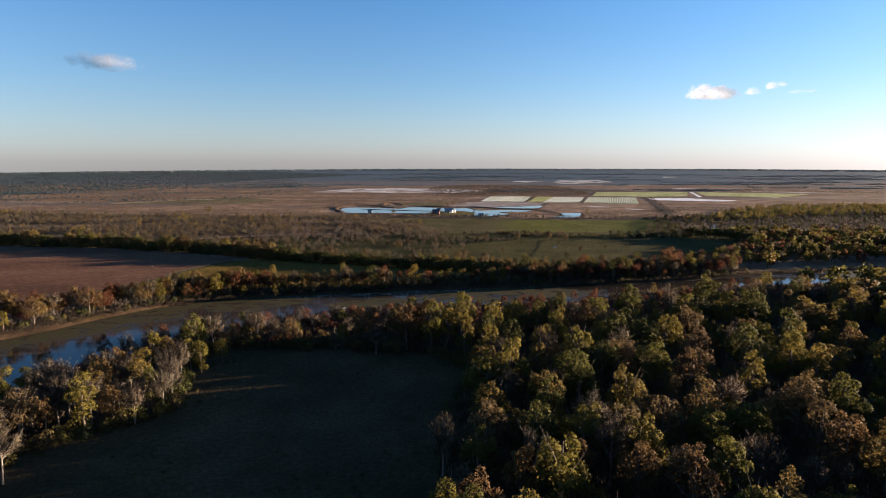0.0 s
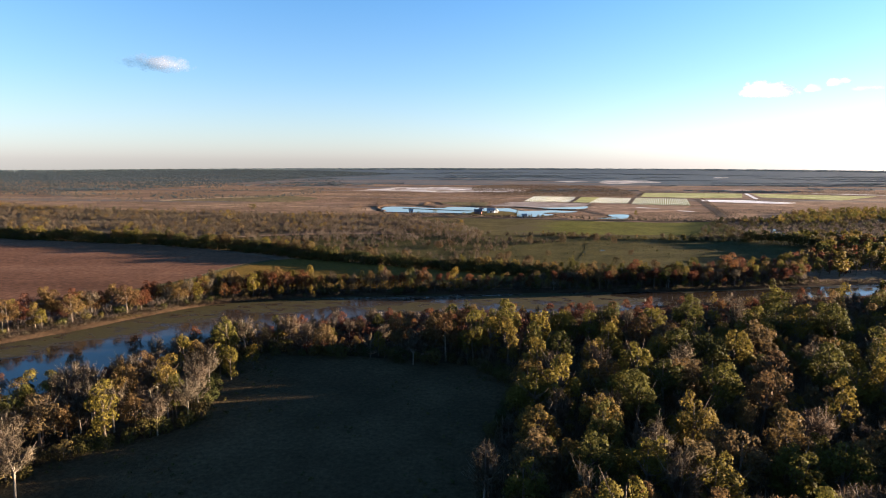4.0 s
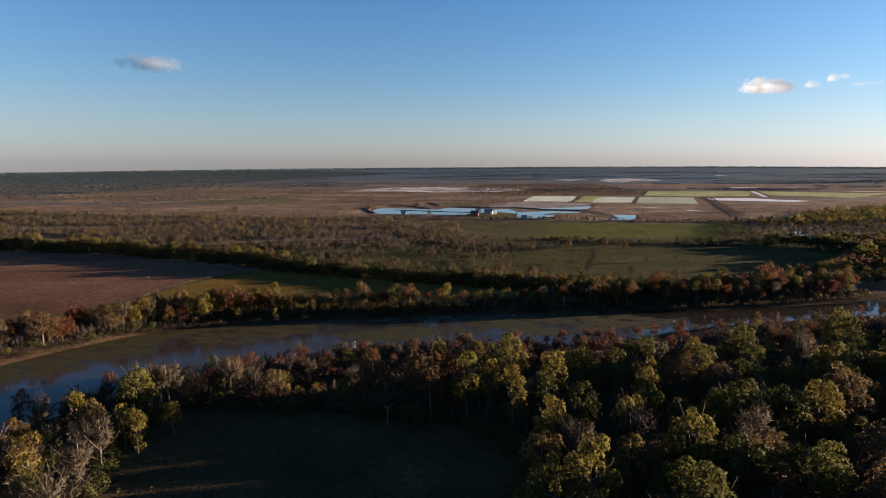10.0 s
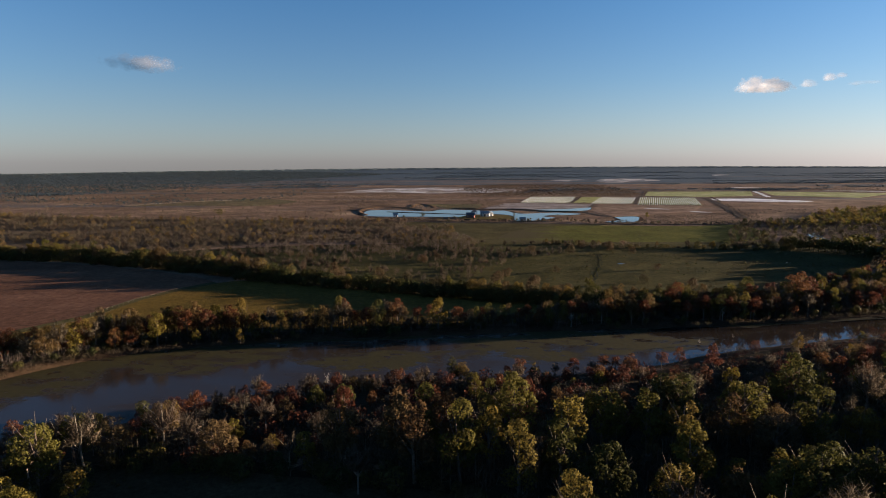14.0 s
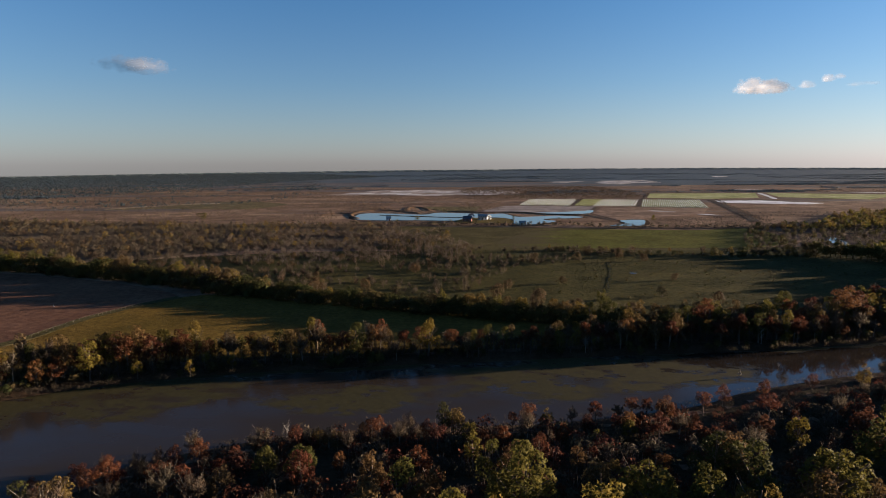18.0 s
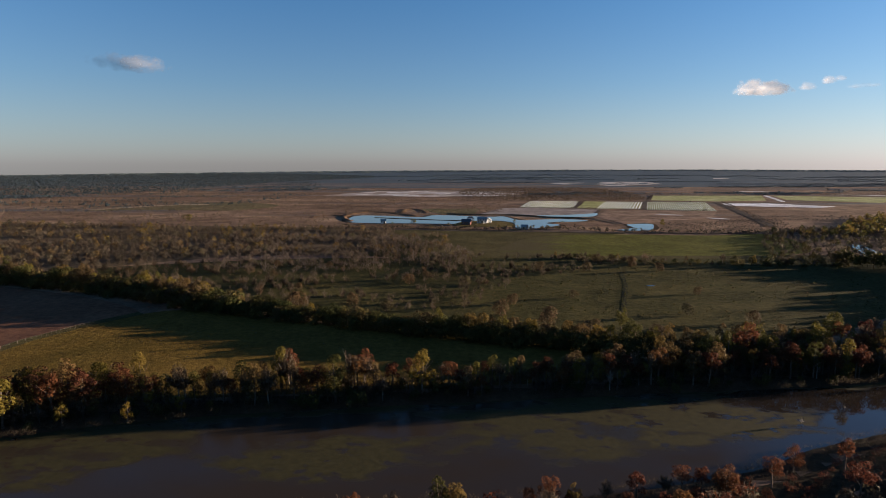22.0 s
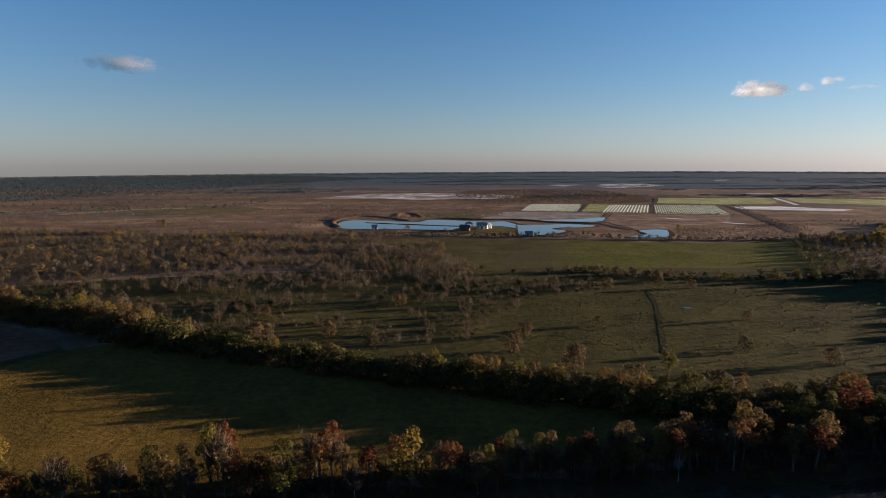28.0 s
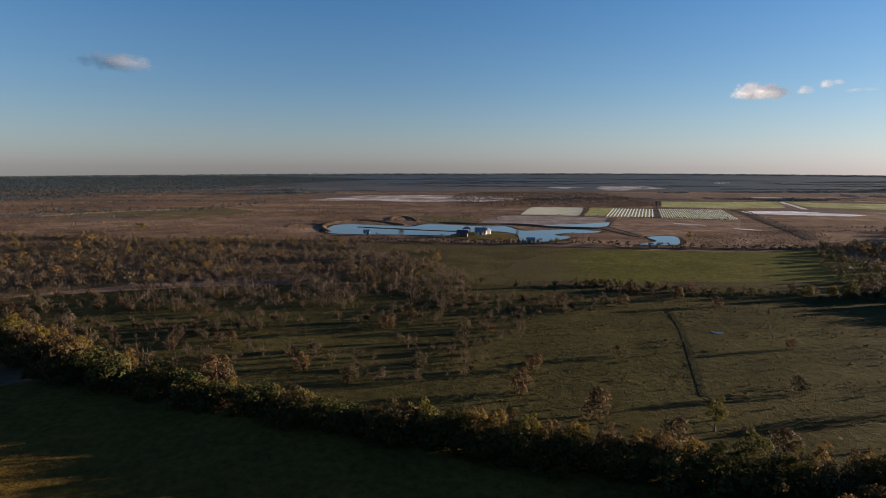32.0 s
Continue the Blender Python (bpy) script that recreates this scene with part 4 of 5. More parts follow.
# ---- hedge north of the meadow ----
HEDGE = [(-460, 462), (-358, 430), (-287, 420), (-235, 412), (-186, 396), (-140, 380), (-106, 362), (-60, 348), (-24, 334), (19, 321), (40, 316), (58, 311), (76, 308), (106, 310)]
for x, y in along(HEDGE, 2.6, 9, 2.5):
    tall = x < -85
    if tall and rng0.random() < 0.4:
        plant("oak", x, y + 3, rng0.uniform(0.5, 0.85), group="hedge")
    else:
        plant("bush", x, y, rng0.uniform(1.3, 1.9) if tall else rng0.uniform(1.05, 1.5), group="hedge")
for x, y in along([(-8, 331), (19, 323), (40, 318), (58, 313), (76, 311), (114, 314)], 5.0, 95, 2.0):
    plant("oak", x, y, rng0.uniform(0.54, 0.66) if x < 45 else rng0.uniform(0.6, 0.72), group="hedge")

joined_wood("hedge_thicket", along([(x, y - 3) for x, y in HEDGE], 1.9, 45, 3.0), S_BUSH, M_SHADED_S, 45, 0.6, 1.15, "dense olive thicket filling the long hedge", "hedge")
joined_wood("bank_trees_behind", [(x, y + 6) for x, y in along(BANK[8:], 3.6, 46, 3.5)], S_FINE, M_OLIVE_S, 46, 0.42, 0.66, "second row of olive-brown trees on the far bank", "woodland")

# ---- pasture trees ----
plant("oak", 56, 336, 0.55, group="pasture bushes")
for k, x, y, s in (("oak", -147, 391, 0.7), ("tawny", -138, 386, 0.72), ("gold", -128, 380, 0.7), ("oak", -121, 377, 0.72), ("tawny", -113, 372, 0.66), ("gold", -58, 351, 0.42), ("tawny", 11, 337, 0.36), ("gold", 84, 316, 0.5), ("gold", 104, 316, 0.55)):
    plant(k, x, y, s, group="hedge")
for x, y, s in ((15, 356, 1.0), (31, 341, 1.3), (21, 374, 0.8), (49, 385, 0.7), (88, 358, 0.8), (107, 347, 0.9), (68, 448, 1.0), (42, 448, 0.9), (108, 449, 0.8), (2, 413, 0.8), (-26, 412, 0.9), (-30, 361, 0.8), (-46, 371, 0.9), (-66, 361, 1.3), (66, 326, 1.0), (44, 329, 1.0), (106, 394, 0.6), (79, 472, 1.0), (97, 464, 1.1), (-109, 362, 1.8), (-120, 368, 1.6)):
    plant("brown", x, y, s * 1.25, group="pasture bushes")
SAVANNA = smooth([(-300, 470), (-240, 428), (-170, 396), (-100, 368), (-50, 353), (-10, 345), (10, 380), (40, 430), (110, 470), (110, 492), (0, 500), (-150, 500)])
sv = np.array([p for p in spread(SAVANNA, 6.6, 11, 0.5) if noise.noise((p[0] / 45, p[1] / 16, 0.3)) > -0.12])
np.random.default_rng(2).shuffle(sv)
for x, y in sv[:300]:
    plant("scrub" if rng0.random() < 0.94 else "brown", x, y, rng0.uniform(0.5, 1.0) if x > -60 else rng0.uniform(0.6, 1.15), group="savanna trees")
joined_wood("savanna_scrub", sv[300:], stuff_shapes("sprig", range(330, 334), 6.0, 4.6, 160, 1.0), M_SPRIG_S, 6, 0.5, 1.15, "scattered brown scrub trees in rough pasture", "scrub")

THICKET = smooth([(-188, 540), (-165, 589), (-101, 591), (-28, 567), (4, 507), (0, 446), (-25, 452), (-63, 440), (-102, 438), (-138, 448)])
joined_wood("grey_thicket", [p for p in spread(THICKET, 6.0, 81, 0.5) if noise.noise((p[0] / 30, p[1] / 18, 0.2)) > -0.25], S_FEATHER, M_GREY_S, 81, 0.55, 1.1, "grey-brown leafless thicket in the rough pasture", "thicket")

# ---- scrub woods and distance ----
WEST = smooth([(-900, 560), (-620, 470), (-420, 470), (-300, 440), (-230, 440), (-140, 492), (-30, 500), (-12, 545), (-18, 600), (-60, 640), (-180, 660), (-420, 680), (-900, 800)])
wp = np.array([p for p in spread(WEST, 5.6, 12, 0.5) if noise.noise((p[0] / 70, p[1] / 22, 0.7)) > -0.26])
wl = rng0.random(len(wp))
sheet("scrub_floor", WEST, 0.045, M_LITTER, "brown litter and dry grass under the scrub wood", "ground")
S_TWIGGY = stuff_shapes("sprig", range(290, 294), 6.2, 6.0, 105, 1.4, True, 0.25)
joined_wood("west_scrub_wood", wp[wl < 0.18], S_SCRUB, M_SCRUB_S, 7, 0.4, 1.0, "brown and tan scrub wood on the plain", "woodland")
joined_wood("west_olive_wood", wp[(wl >= 0.18) & (wl < 0.27)], S_SCRUB, M_OLIVE_S, 8, 0.5, 1.1, "olive-green trees in the scrub wood on the plain", "woodland", (0.6, 1))
joined_wood("west_bare_wood", wp[wl >= 0.27], S_TWIGGY, M_SPRIG_S, 18, 0.5, 1.1, "leafless young trees in the scrub wood on the plain", "woodland")
PLAIN = smooth([(-1500, 900), (-900, 640), (-420, 690), (-150, 670), (-140, 780), (40, 820), (70, 1000), (300, 1200), (700, 1200), (1500, 1100), (2600, 2300), (1200, 3000), (-300, 3000), (-700, 1500)])
pp = np.array([p for p in list(spread(PLAIN, 12.5, 13, 0.5)) + [q for q in spread(PLAIN, 9.5, 27, 0.5) if q[1] < 1250] if noise.noise((p[0] / 130, p[1] / 60, 0.1)) > (-0.22 if p[1] < 1300 else -0.05)])
pp = pp[(np.hypot((pp[:, 0] - 405) / 150, (pp[:, 1] - 1780) / 200) > 1) & (np.hypot((pp[:, 0] + 70) / 200, (pp[:, 1] - 1235) / 115) > 1)]
far_p = pp[:, 1] > np.array([1350 + 500 * noise.noise((x / 300, y / 200, 0.4)) for x, y in pp])
joined_wood("far_plain_wood", [p for p in pp[far_p][::3] if noise.noise((p[0] / 420, p[1] / 90, 0.5)) > 0.2], stuff_shapes("bush", range(254, 258), 2.4, 34, 30, 3.4, False, 0.75), M_HAZE_S, 29, 0.4, 1.0, "dark woods scattered over the far plain, blued for distance haze", "woodland")
pp = pp[~far_p]
joined_wood("plain_scrub", pp, stuff_shapes("bush", range(244, 249), 3.6, 4.4, 9, 1.1, False, 0.35), M_LOW_S, 9, 0.35, 0.85, "low brown scrub dotting the winter plain", "scrub")
BAREFAR = smooth([(40, 1060), (180, 1044), (276, 1046), (322, 1190), (300, 1480), (60, 1500), (-10, 1300)])
joined_wood("grey_far_wood", spread(BAREFAR, 9.0, 82, 0.5), stuff_shapes("bush", range(320, 324), 5, 8, 14, 1.8, False, 0.55), M_LOW_S, 82, 0.35, 0.75, "grey leafless wood behind the row fields", "woodland")
EASTFAR = smooth([(270, 600), (330, 640), (420, 745), (560, 790), (900, 800), (1100, 560), (700, 560), (520, 650), (340, 600)])
joined_wood("east_far_wood", spread(EASTFAR, 9.5, 14, 0.45), stuff_shapes("broad", range(250, 254), 12, 10, 50, 2.2), M_OLIVE_S, 10, 0.4, 0.7, "olive-green wood beyond the green pasture", "woodland")
S_PINE = stuff_shapes("broad", range(260, 264), 14, 13, 10, 3.6, False, 0.55)
PINES = smooth([(-900, 1000), (-700, 1060), (-620, 1380), (-560, 1900), (-420, 2700), (-1500, 3400), (-2900, 2600), (-1900, 1150)], 4)
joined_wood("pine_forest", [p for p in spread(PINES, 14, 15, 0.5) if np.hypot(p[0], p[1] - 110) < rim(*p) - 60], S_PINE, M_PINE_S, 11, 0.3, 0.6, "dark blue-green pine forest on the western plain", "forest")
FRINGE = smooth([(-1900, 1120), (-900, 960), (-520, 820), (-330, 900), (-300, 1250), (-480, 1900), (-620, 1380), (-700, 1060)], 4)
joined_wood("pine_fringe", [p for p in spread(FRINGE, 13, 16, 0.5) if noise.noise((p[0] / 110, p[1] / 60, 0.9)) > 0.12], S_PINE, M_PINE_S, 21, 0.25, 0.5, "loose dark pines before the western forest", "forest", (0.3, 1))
rr = np.random.default_rng(5)
ang, dist = rr.uniform(-0.95, 0.95, 16000), 4640 - 2700 * rr.uniform(0, 1, 16000) ** 1.5
keep = dist > 3900
dist = dist * rim(np.sin(ang), 110 + np.cos(ang)) / RIM
joined_wood("horizon_forest", np.c_[np.sin(ang) * dist, 110 + np.cos(ang) * dist][keep], stuff_shapes("bush", range(270, 274), 3, 34, 12, 8.0, False, 0.6), M_HAZE_S, 12, 0.4, 0.95, "forest belts towards the horizon, coloured blue-green with distance haze", "forest")

# hedge and tree line south of the green pasture
LINE = [(58, 492), (86, 486), (112, 477), (140, 472), (185, 468), (225, 470)]
for i, (x, y) in enumerate(along(LINE, 7.5, 16, 3)):
    plant(("oak", "bush", "scrub", "bare", "bush")[i % 5], x, y, (rng0.uniform(0.4, 0.6) if i % 5 in (0, 3) else rng0.uniform(0.8, 1.5)) * (0.55 if x < 150 else 1.0), group="tree line by the green pasture")
joined_wood("line_thicket", along(LINE, 2.2, 19, 6.0), S_BUSH, M_SHADED_S, 19, 0.25, 0.7, "dark thicket of the tree line by the green pasture", "hedge")
plant("bush", -284, 708, 1.6, group="pond shore bushes")
plant("gold", 186, 672, 0.6, group="pond shore bushes")
for x, y, s in ((-50, 697, 0.9), (-14, 684, 0.5), (46, 662, 0.6), (77, 655, 0.7), (84, 650, 0.6), (99, 704, 0.4), (52, 716, 0.5), (-8, 672, 0.5), (33, 662, 0.55), (-70, 688, 0.5)):
    plant("bush", x, y, s, group="pond shore bushes")
joined_wood("shore_scrub", along([(-110, 660), (-30, 648), (50, 640), (98, 650), (134, 628), (220, 622), (300, 630)], 3.2, 17, 5), S_LOW, M_SCRUB_S, 13, 0.5, 1.0, "bare brown bushes along the pond shore track", "scrub")

# ---- ponds and farmland ----
POND = smooth([(-124, 755), (-115, 776), (-86, 771), (-47, 758), (-30, 783), (26, 764), (45, 768), (58, 730), (83, 735), (105, 741), (129, 727), (112, 712), (92, 710), (82, 697), (93, 682), (68, 655), (49, 654), (50, 700), (34, 722), (8, 716), (0, 690), (-50, 693), (-112, 700)], 4)
SPOND = smooth([(158, 688), (182, 694), (177, 668), (163, 640), (136, 641), (156, 660)], 4)


def grown(poly, m):
    c = poly.mean(0)
    d = poly - c
    return poly + d / (np.linalg.norm(d, axis=1)[:, None] + 1e-6) * m


sheet("pond_bank", grown(POND, 6), 0.06, M_MUD, "bare brown earth bank round the large pond", "bank")
sheet("pond_bank", grown(SPOND, 5), 0.06, M_MUD, "bare brown earth bank round the small pond", "bank")
sheet("large_pond", POND, 0.18, M_POND, "still blue pond with winding shore behind the farm", "pond")
sheet("small_pond", SPOND, 0.18, M_POND, "small curved pond in the brown field", "pond")


def quad(q):
    return np.array(q, float)


sheet("silt_flat", smooth([(-260, 1165), (-225, 1237), (-188, 1326), (-90, 1364), (60, 1323), (109, 1220), (47, 1182), (-48, 1139), (-142, 1148)], 4), 0.4, M_SILTMUD, "pale dried silt flat streaked with brown", "mud flat")
rm = np.random.default_rng(77)


def pools(n, cx, cy, rx, ry, name, label, deep=0.45):
    """Ragged flat pools and mud patches, long across the view, scattered over an oval."""
    for _ in range(n):
        a, f = rm.uniform(0, 6.283), math.sqrt(rm.uniform(0, 1))
        x, y, w = cx + math.cos(a) * f * rx, cy + math.sin(a) * f * ry, rx * rm.uniform(0.08, 0.3)
        q = np.linspace(0, 6.283, 11, endpoint=False)
        r = rm.uniform(0.55, 1.2, 11)
        sheet(name, smooth(np.c_[x + np.cos(q) * r * w, y + np.sin(q) * r * w * deep], 3), rm.uniform(0.45, 0.6), M_SILT, label, "mud flat")


pools(30, 415, 1820, 150, 160, "marsh_pool", "pale flooded patch in the far marsh", 0.8)
pools(14, -60, 1240, 170, 80, "silt_patch", "bright dried patch on the silt flat", 0.6)
pools(4, 120, 1290, 90, 60, "silt_patch", "thin dried silt patch at the edge of the flat")
sheet("flooded_field", quad([(20, 800), (50, 883), (74, 892), (176, 874), (137, 762), (86, 771), (62, 783)]), 0.2, M_PALE, "fallow pinkish field partly under water", "field")
sheet("flood_pool", smooth([(75, 776), (137, 764), (158, 810), (140, 800), (110, 785)], 4), 0.32, M_POND, "shallow pool on the fallow field", "pool")
sheet("brown_field", quad([(183, 866), (312, 844), (268, 756), (190, 712), (157, 694), (147, 769)]), 0.2, M_FALLOW, "bare light-brown field beside the dike", "field")
sheet("stubble_field", quad([(300, 1052), (340, 1182), (541, 1186), (478, 1048), (394, 1028)]), 0.2, M_STUBBLE, "yellow-green stubble field", "field")
sheet("far_stubble_field", quad([(561, 1187), (760, 1120), (620, 1000), (519, 1063)]), 0.2, M_STUBBLE, "pale green far stubble field", "field")
sheet("white_strip_field", quad([(375, 981), (448, 984), (505, 924), (472, 903), (372, 935)]), 0.2, M_FLOOD, "strip of field under white sheeting", "field")
sheet("green_strip", quad([(-61, 873), (21, 878), (13, 802), (-27, 799)]), 0.2, M_DULL, "dull green strip behind the pond", "field")


def row_field(q, rows, ground, cover, label, share=0.5):
    """A field with covered rows lying on it, each row a part."""
    a, b, c, d = (np.array(p, float) for p in q)
    f = sheet("row_field", np.array(q, float), 0.2, ground, label, "field")
    for i in range(rows):
        u0, u1 = (i + 0.5 - share / 2) / rows, (i + 0.5 + share / 2) / rows
        p = [a + (b - a) * u0, a + (b - a) * u1, d + (c - d) * u1, d + (c - d) * u0]
        v = [(x, y, z) for z in (0.22, 0.27) for x, y in p]
        me = mesh_np("row", v, [(4, 5, 6, 7), (0, 1, 5, 4), (1, 2, 6, 5), (2, 3, 7, 6), (3, 0, 4, 7)], cover)
        part("row", me, f)


row_field([(105, 1032), (183, 1030), (144, 890), (75, 902)], 22, M_CROP, M_COVER, "field of close white covered rows", 0.3)
row_field([(188, 1026), (218, 1017), (173, 887), (149, 891)], 9, M_CROP, M_STUBBLE, "small yellow-green crop field", 0.3)
row_field([(218, 1017), (273, 1007), (229, 877), (173, 883)], 14, M_CROP, M_COVER, "field of white covered rows beside the track", 0.34)
row_field([(281, 1014), (365, 1005), (314, 848), (233, 865)], 30, M_CROP, M_COVER, "large field of narrow white rows", 0.22)


def strip(name, line, wide, z, mat, label, category):
    """A track or ditch of even width along a line."""
    p = np.array(line, float)
    t = np.gradient(p, axis=0)
    t /= np.linalg.norm(t, axis=1)[:, None]
    nrm = np.c_[-t[:, 1], t[:, 0]] * wide / 2
    return sheet(name, np.concatenate([p + nrm, (p - nrm)[::-1]]), z, mat, label, category)


def berm(name, line, wide, high, mat, label, category):
    """A bank of thrown-up earth: sloping sides, rounded top, tapering ends."""
    p = np.array(line, float)
    for _ in range(2):
        p = np.concatenate([p[:1], np.stack([p[:-1] * 0.75 + p[1:] * 0.25, p[:-1] * 0.25 + p[1:] * 0.75], 1).reshape(-1, 2), p[-1:]])
    t = np.gradient(p, axis=0)
    t /= np.linalg.norm(t, axis=1)[:, None]
    side = np.c_[-t[:, 1], t[:, 0]]
    rng = np.random.default_rng(len(line) * 7 + int(wide))
    tall = high * rng.uniform(0.75, 1.15, len(p))
    tall[[0, -1]] = 0.1
    prof = ((-0.5, -0.1), (-0.3, 0.55), (-0.1, 0.97), (0.1, 0.97), (0.3, 0.55), (0.5, -0.1))
    v = np.concatenate([np.c_[p + side * wide * a, tall * b] for a, b in prof])
    m = len(p)
    f = [(r * m + i, r * m + i + 1, (r + 1) * m + i + 1, (r + 1) * m + i) for r in range(len(prof) - 1) for i in range(m - 1)]
    me = mesh_np(name, v, np.array(f)[:, ::-1], mat, smooth_shade=True)
    return tagged(new(name, me), label, category, kind="structure")


strip("farm_track", [(382, 1010), (347, 877), (310, 746), (287, 675)], 9, 0.26, M_TRACK, "dark earth farm track between the fields", "track")
strip("wet_lane", [(549, 1190), (520, 1106), (489, 1020)], 7, 0.28, M_FLOOD, "white flooded lane between the stubble fields", "track")
strip("field_track", [(345, 1190), (296, 1052), (277, 1014), (231, 872)], 6, 0.26, M_TRACK, "dark track between the row fields", "track")
strip("dike_track", [(183, 1030), (146, 885), (174, 864), (137, 752), (144, 721), (152, 690)], 5, 0.3, M_TRACK, "earth dike with a track along the pond fields", "dike")
berm("pond_dike", [(-98, 752), (-72, 741), (-48, 734), (-20, 723), (10, 718)], 4.5, 0.7, M_BERM, "low earth dike crossing the large pond", "dike")
strip("shore_track", [(-110, 652), (-30, 638), (50, 630), (134, 621), (300, 622)], 6, 0.2, M_TRACK, "dark track in front of the ponds", "track")
strip("ditch", [(86, 446), (80, 415), (72, 388), (62, 355)], 2.2, 0.12, M_DITCH, "dark straight ditch across the pasture", "ditch")


for row_ in ([(60, 906), (146, 886), (230, 872), (320, 846)], [(100, 1036), (186, 1034), (278, 1012), (372, 1006)], [(188, 1028), (148, 890)], [(345, 1190), (296, 1052)], [(300, 1192), (545, 1190)], [(392, 1008), (352, 872), (316, 746), (300, 690)], [(300, 765), (360, 770), (440, 775)], [(296, 735), (400, 742)]):
    joined_wood("field_edge_scrub", along(row_, 4.0, 83, 3.0), S_LOW, M_GREY_S, 83, 0.2, 0.6, "dark scrub along the edges of the fields", "scrub")


# ---- farm buildings ----
M_WHITEWALL = plain("white_boards", (0.637, 0.629, 0.595), 0.7, 0.3, 2.0, 0.12)
M_REDWALL = plain("red_boards", (0.128, 0.055, 0.043), 0.8, 0.2, 2.0, 0.25)
M_DARKROOF = plain("dark_roof", (0.043, 0.047, 0.060), 0.6, 0.3, 1.5, 0.25)
M_PALEROOF = plain("grey_roof", (0.162, 0.170, 0.178), 0.5, 0.4, 1.5, 0.2)
M_TIMBER = plain("weathered_timber", (0.093, 0.076, 0.060), 0.9, 0.2, 4.0, 0.3)
M_WHITEPOST = plain("white_paint", (0.595, 0.586, 0.561), 0.7, 0.3, 5.0, 0.15)
M_PANE = bpy.data.materials.new("window_glass")
M_PANE.use_nodes = True
M_PANE.node_tree.nodes["Principled BSDF"].inputs["Base Color"].default_value = (0.02, 0.025, 0.03, 1)
M_PANE.node_tree.nodes["Principled BSDF"].inputs["Roughness"].default_value = 0.08


def box_mesh(name, lo, hi, mat):
    bm = bmesh.new()
    bmesh.ops.create_cube(bm, size=1)
    for v in bm.verts:
        v.co = [lo[i] + (hi[i] - lo[i]) * (v.co[i] + 0.5) for i in range(3)]
    bmesh.ops.bevel(bm, geom=list(bm.edges), offset=min(0.03, 0.3 * min(hi[i] - lo[i] for i in range(3))), segments=1, affect="EDGES")
    me = bpy.data.meshes.new(name)
    bm.to_mesh(me)
    bm.free()
    me.materials.append(mat)
    return me


def gable_roof(lx, ly, z, rise, over, mat):
    """Two sloping slabs meeting at a ridge along x."""
    x, y, t = lx / 2 + over, ly / 2 + over, 0.18
    drop = rise * over / (ly / 2)
    sec = [(-y, z - drop), (0, z + rise), (y, z - drop), (y, z - drop + t), (0, z + rise + t), (-y, z - drop + t)]
    v = [(s * x, a, b) for s in (-1, 1) for a, b in sec]
    f = [(i, (i + 1) % 6, (i + 1) % 6 + 6, i + 6) for i in range(6)] + [(0, 1, 4, 5), (1, 2, 3, 4), (6, 11, 10, 7), (7, 10, 9, 8)]
    return mesh_np("roof", v, f, mat)


def gable_walls(lx, ly, z, rise, mat):
    x, y = lx / 2, ly / 2
    sec = [(-y, 0), (y, 0), (y, z), (0, z + rise), (-y, z)]
    bm = bmesh.new()
    a = [bm.verts.new((-x, p, q)) for p, q in sec]
    b = [bm.verts.new((x, p, q)) for p, q in sec]
    bm.faces.new(a[::-1]), bm.faces.new(b)
    for i in range(5):
        bm.faces.new((a[i], a[(i + 1) % 5], b[(i + 1) % 5], b[i]))
    bmesh.ops.recalc_face_normals(bm, faces=bm.faces)
    me = bpy.data.meshes.new("wall")
    bm.to_mesh(me)
    bm.free()
    me.materials.append(mat)
    return me


def building(name, x, y, turn, lx, ly, z, rise, wall, roof, label, category, windows=(), door=None, porch=0.0, chimney=False):
    """A house or barn: gabled walls, roof, framed windows and a door on its south side."""
    root = tagged(new(name), label, category, kind="thing")
    part("wall", gable_walls(lx, ly, z, rise - 0.02, wall), root)
    r = part("roof", gable_roof(lx, ly, z, rise, 0.5, roof), root)
    if chimney:
        part("chimney", box_mesh("chimney", (lx * 0.2, 0.3, z + rise * 0.5), (lx * 0.2 + 0.9, 1.1, z + rise + 1.2), M_REDWALL), r)
    for wx, wz in windows:
        w = part("window", box_mesh("window", (wx - 0.6, -ly / 2 - 0.06, wz), (wx + 0.6, -ly / 2 + 0.02, wz + 1.5), M_WHITEPOST), root)
        part("pane", box_mesh("pane", (wx - 0.48, -ly / 2 - 0.09, wz + 0.12), (wx + 0.48, -ly / 2 - 0.05, wz + 1.38), M_PANE), w)
    if door is not None:
        part("door", box_mesh("door", (door - 0.9, -ly / 2 - 0.08, 0.05), (door + 0.9, -ly / 2 + 0.02, 2.3), M_TIMBER), root)
    if porch:
        part("porch_roof", box_mesh("porch_roof", (-lx / 2, -ly / 2 - porch, 2.9), (lx / 2, -ly / 2 - 0.02, 3.1), roof), root)
        for i in range(4):
            px = -lx / 2 + 0.3 + i * (lx - 0.6) / 3
            part("post", box_mesh("post", (px - 0.12, -ly / 2 - porch + 0.1, 0), (px + 0.12, -ly / 2 - porch + 0.34, 2.9), M_WHITEPOST), root)
    root.matrix_basis = pose(x, y, 0.2, 0, 0, turn)
    return root


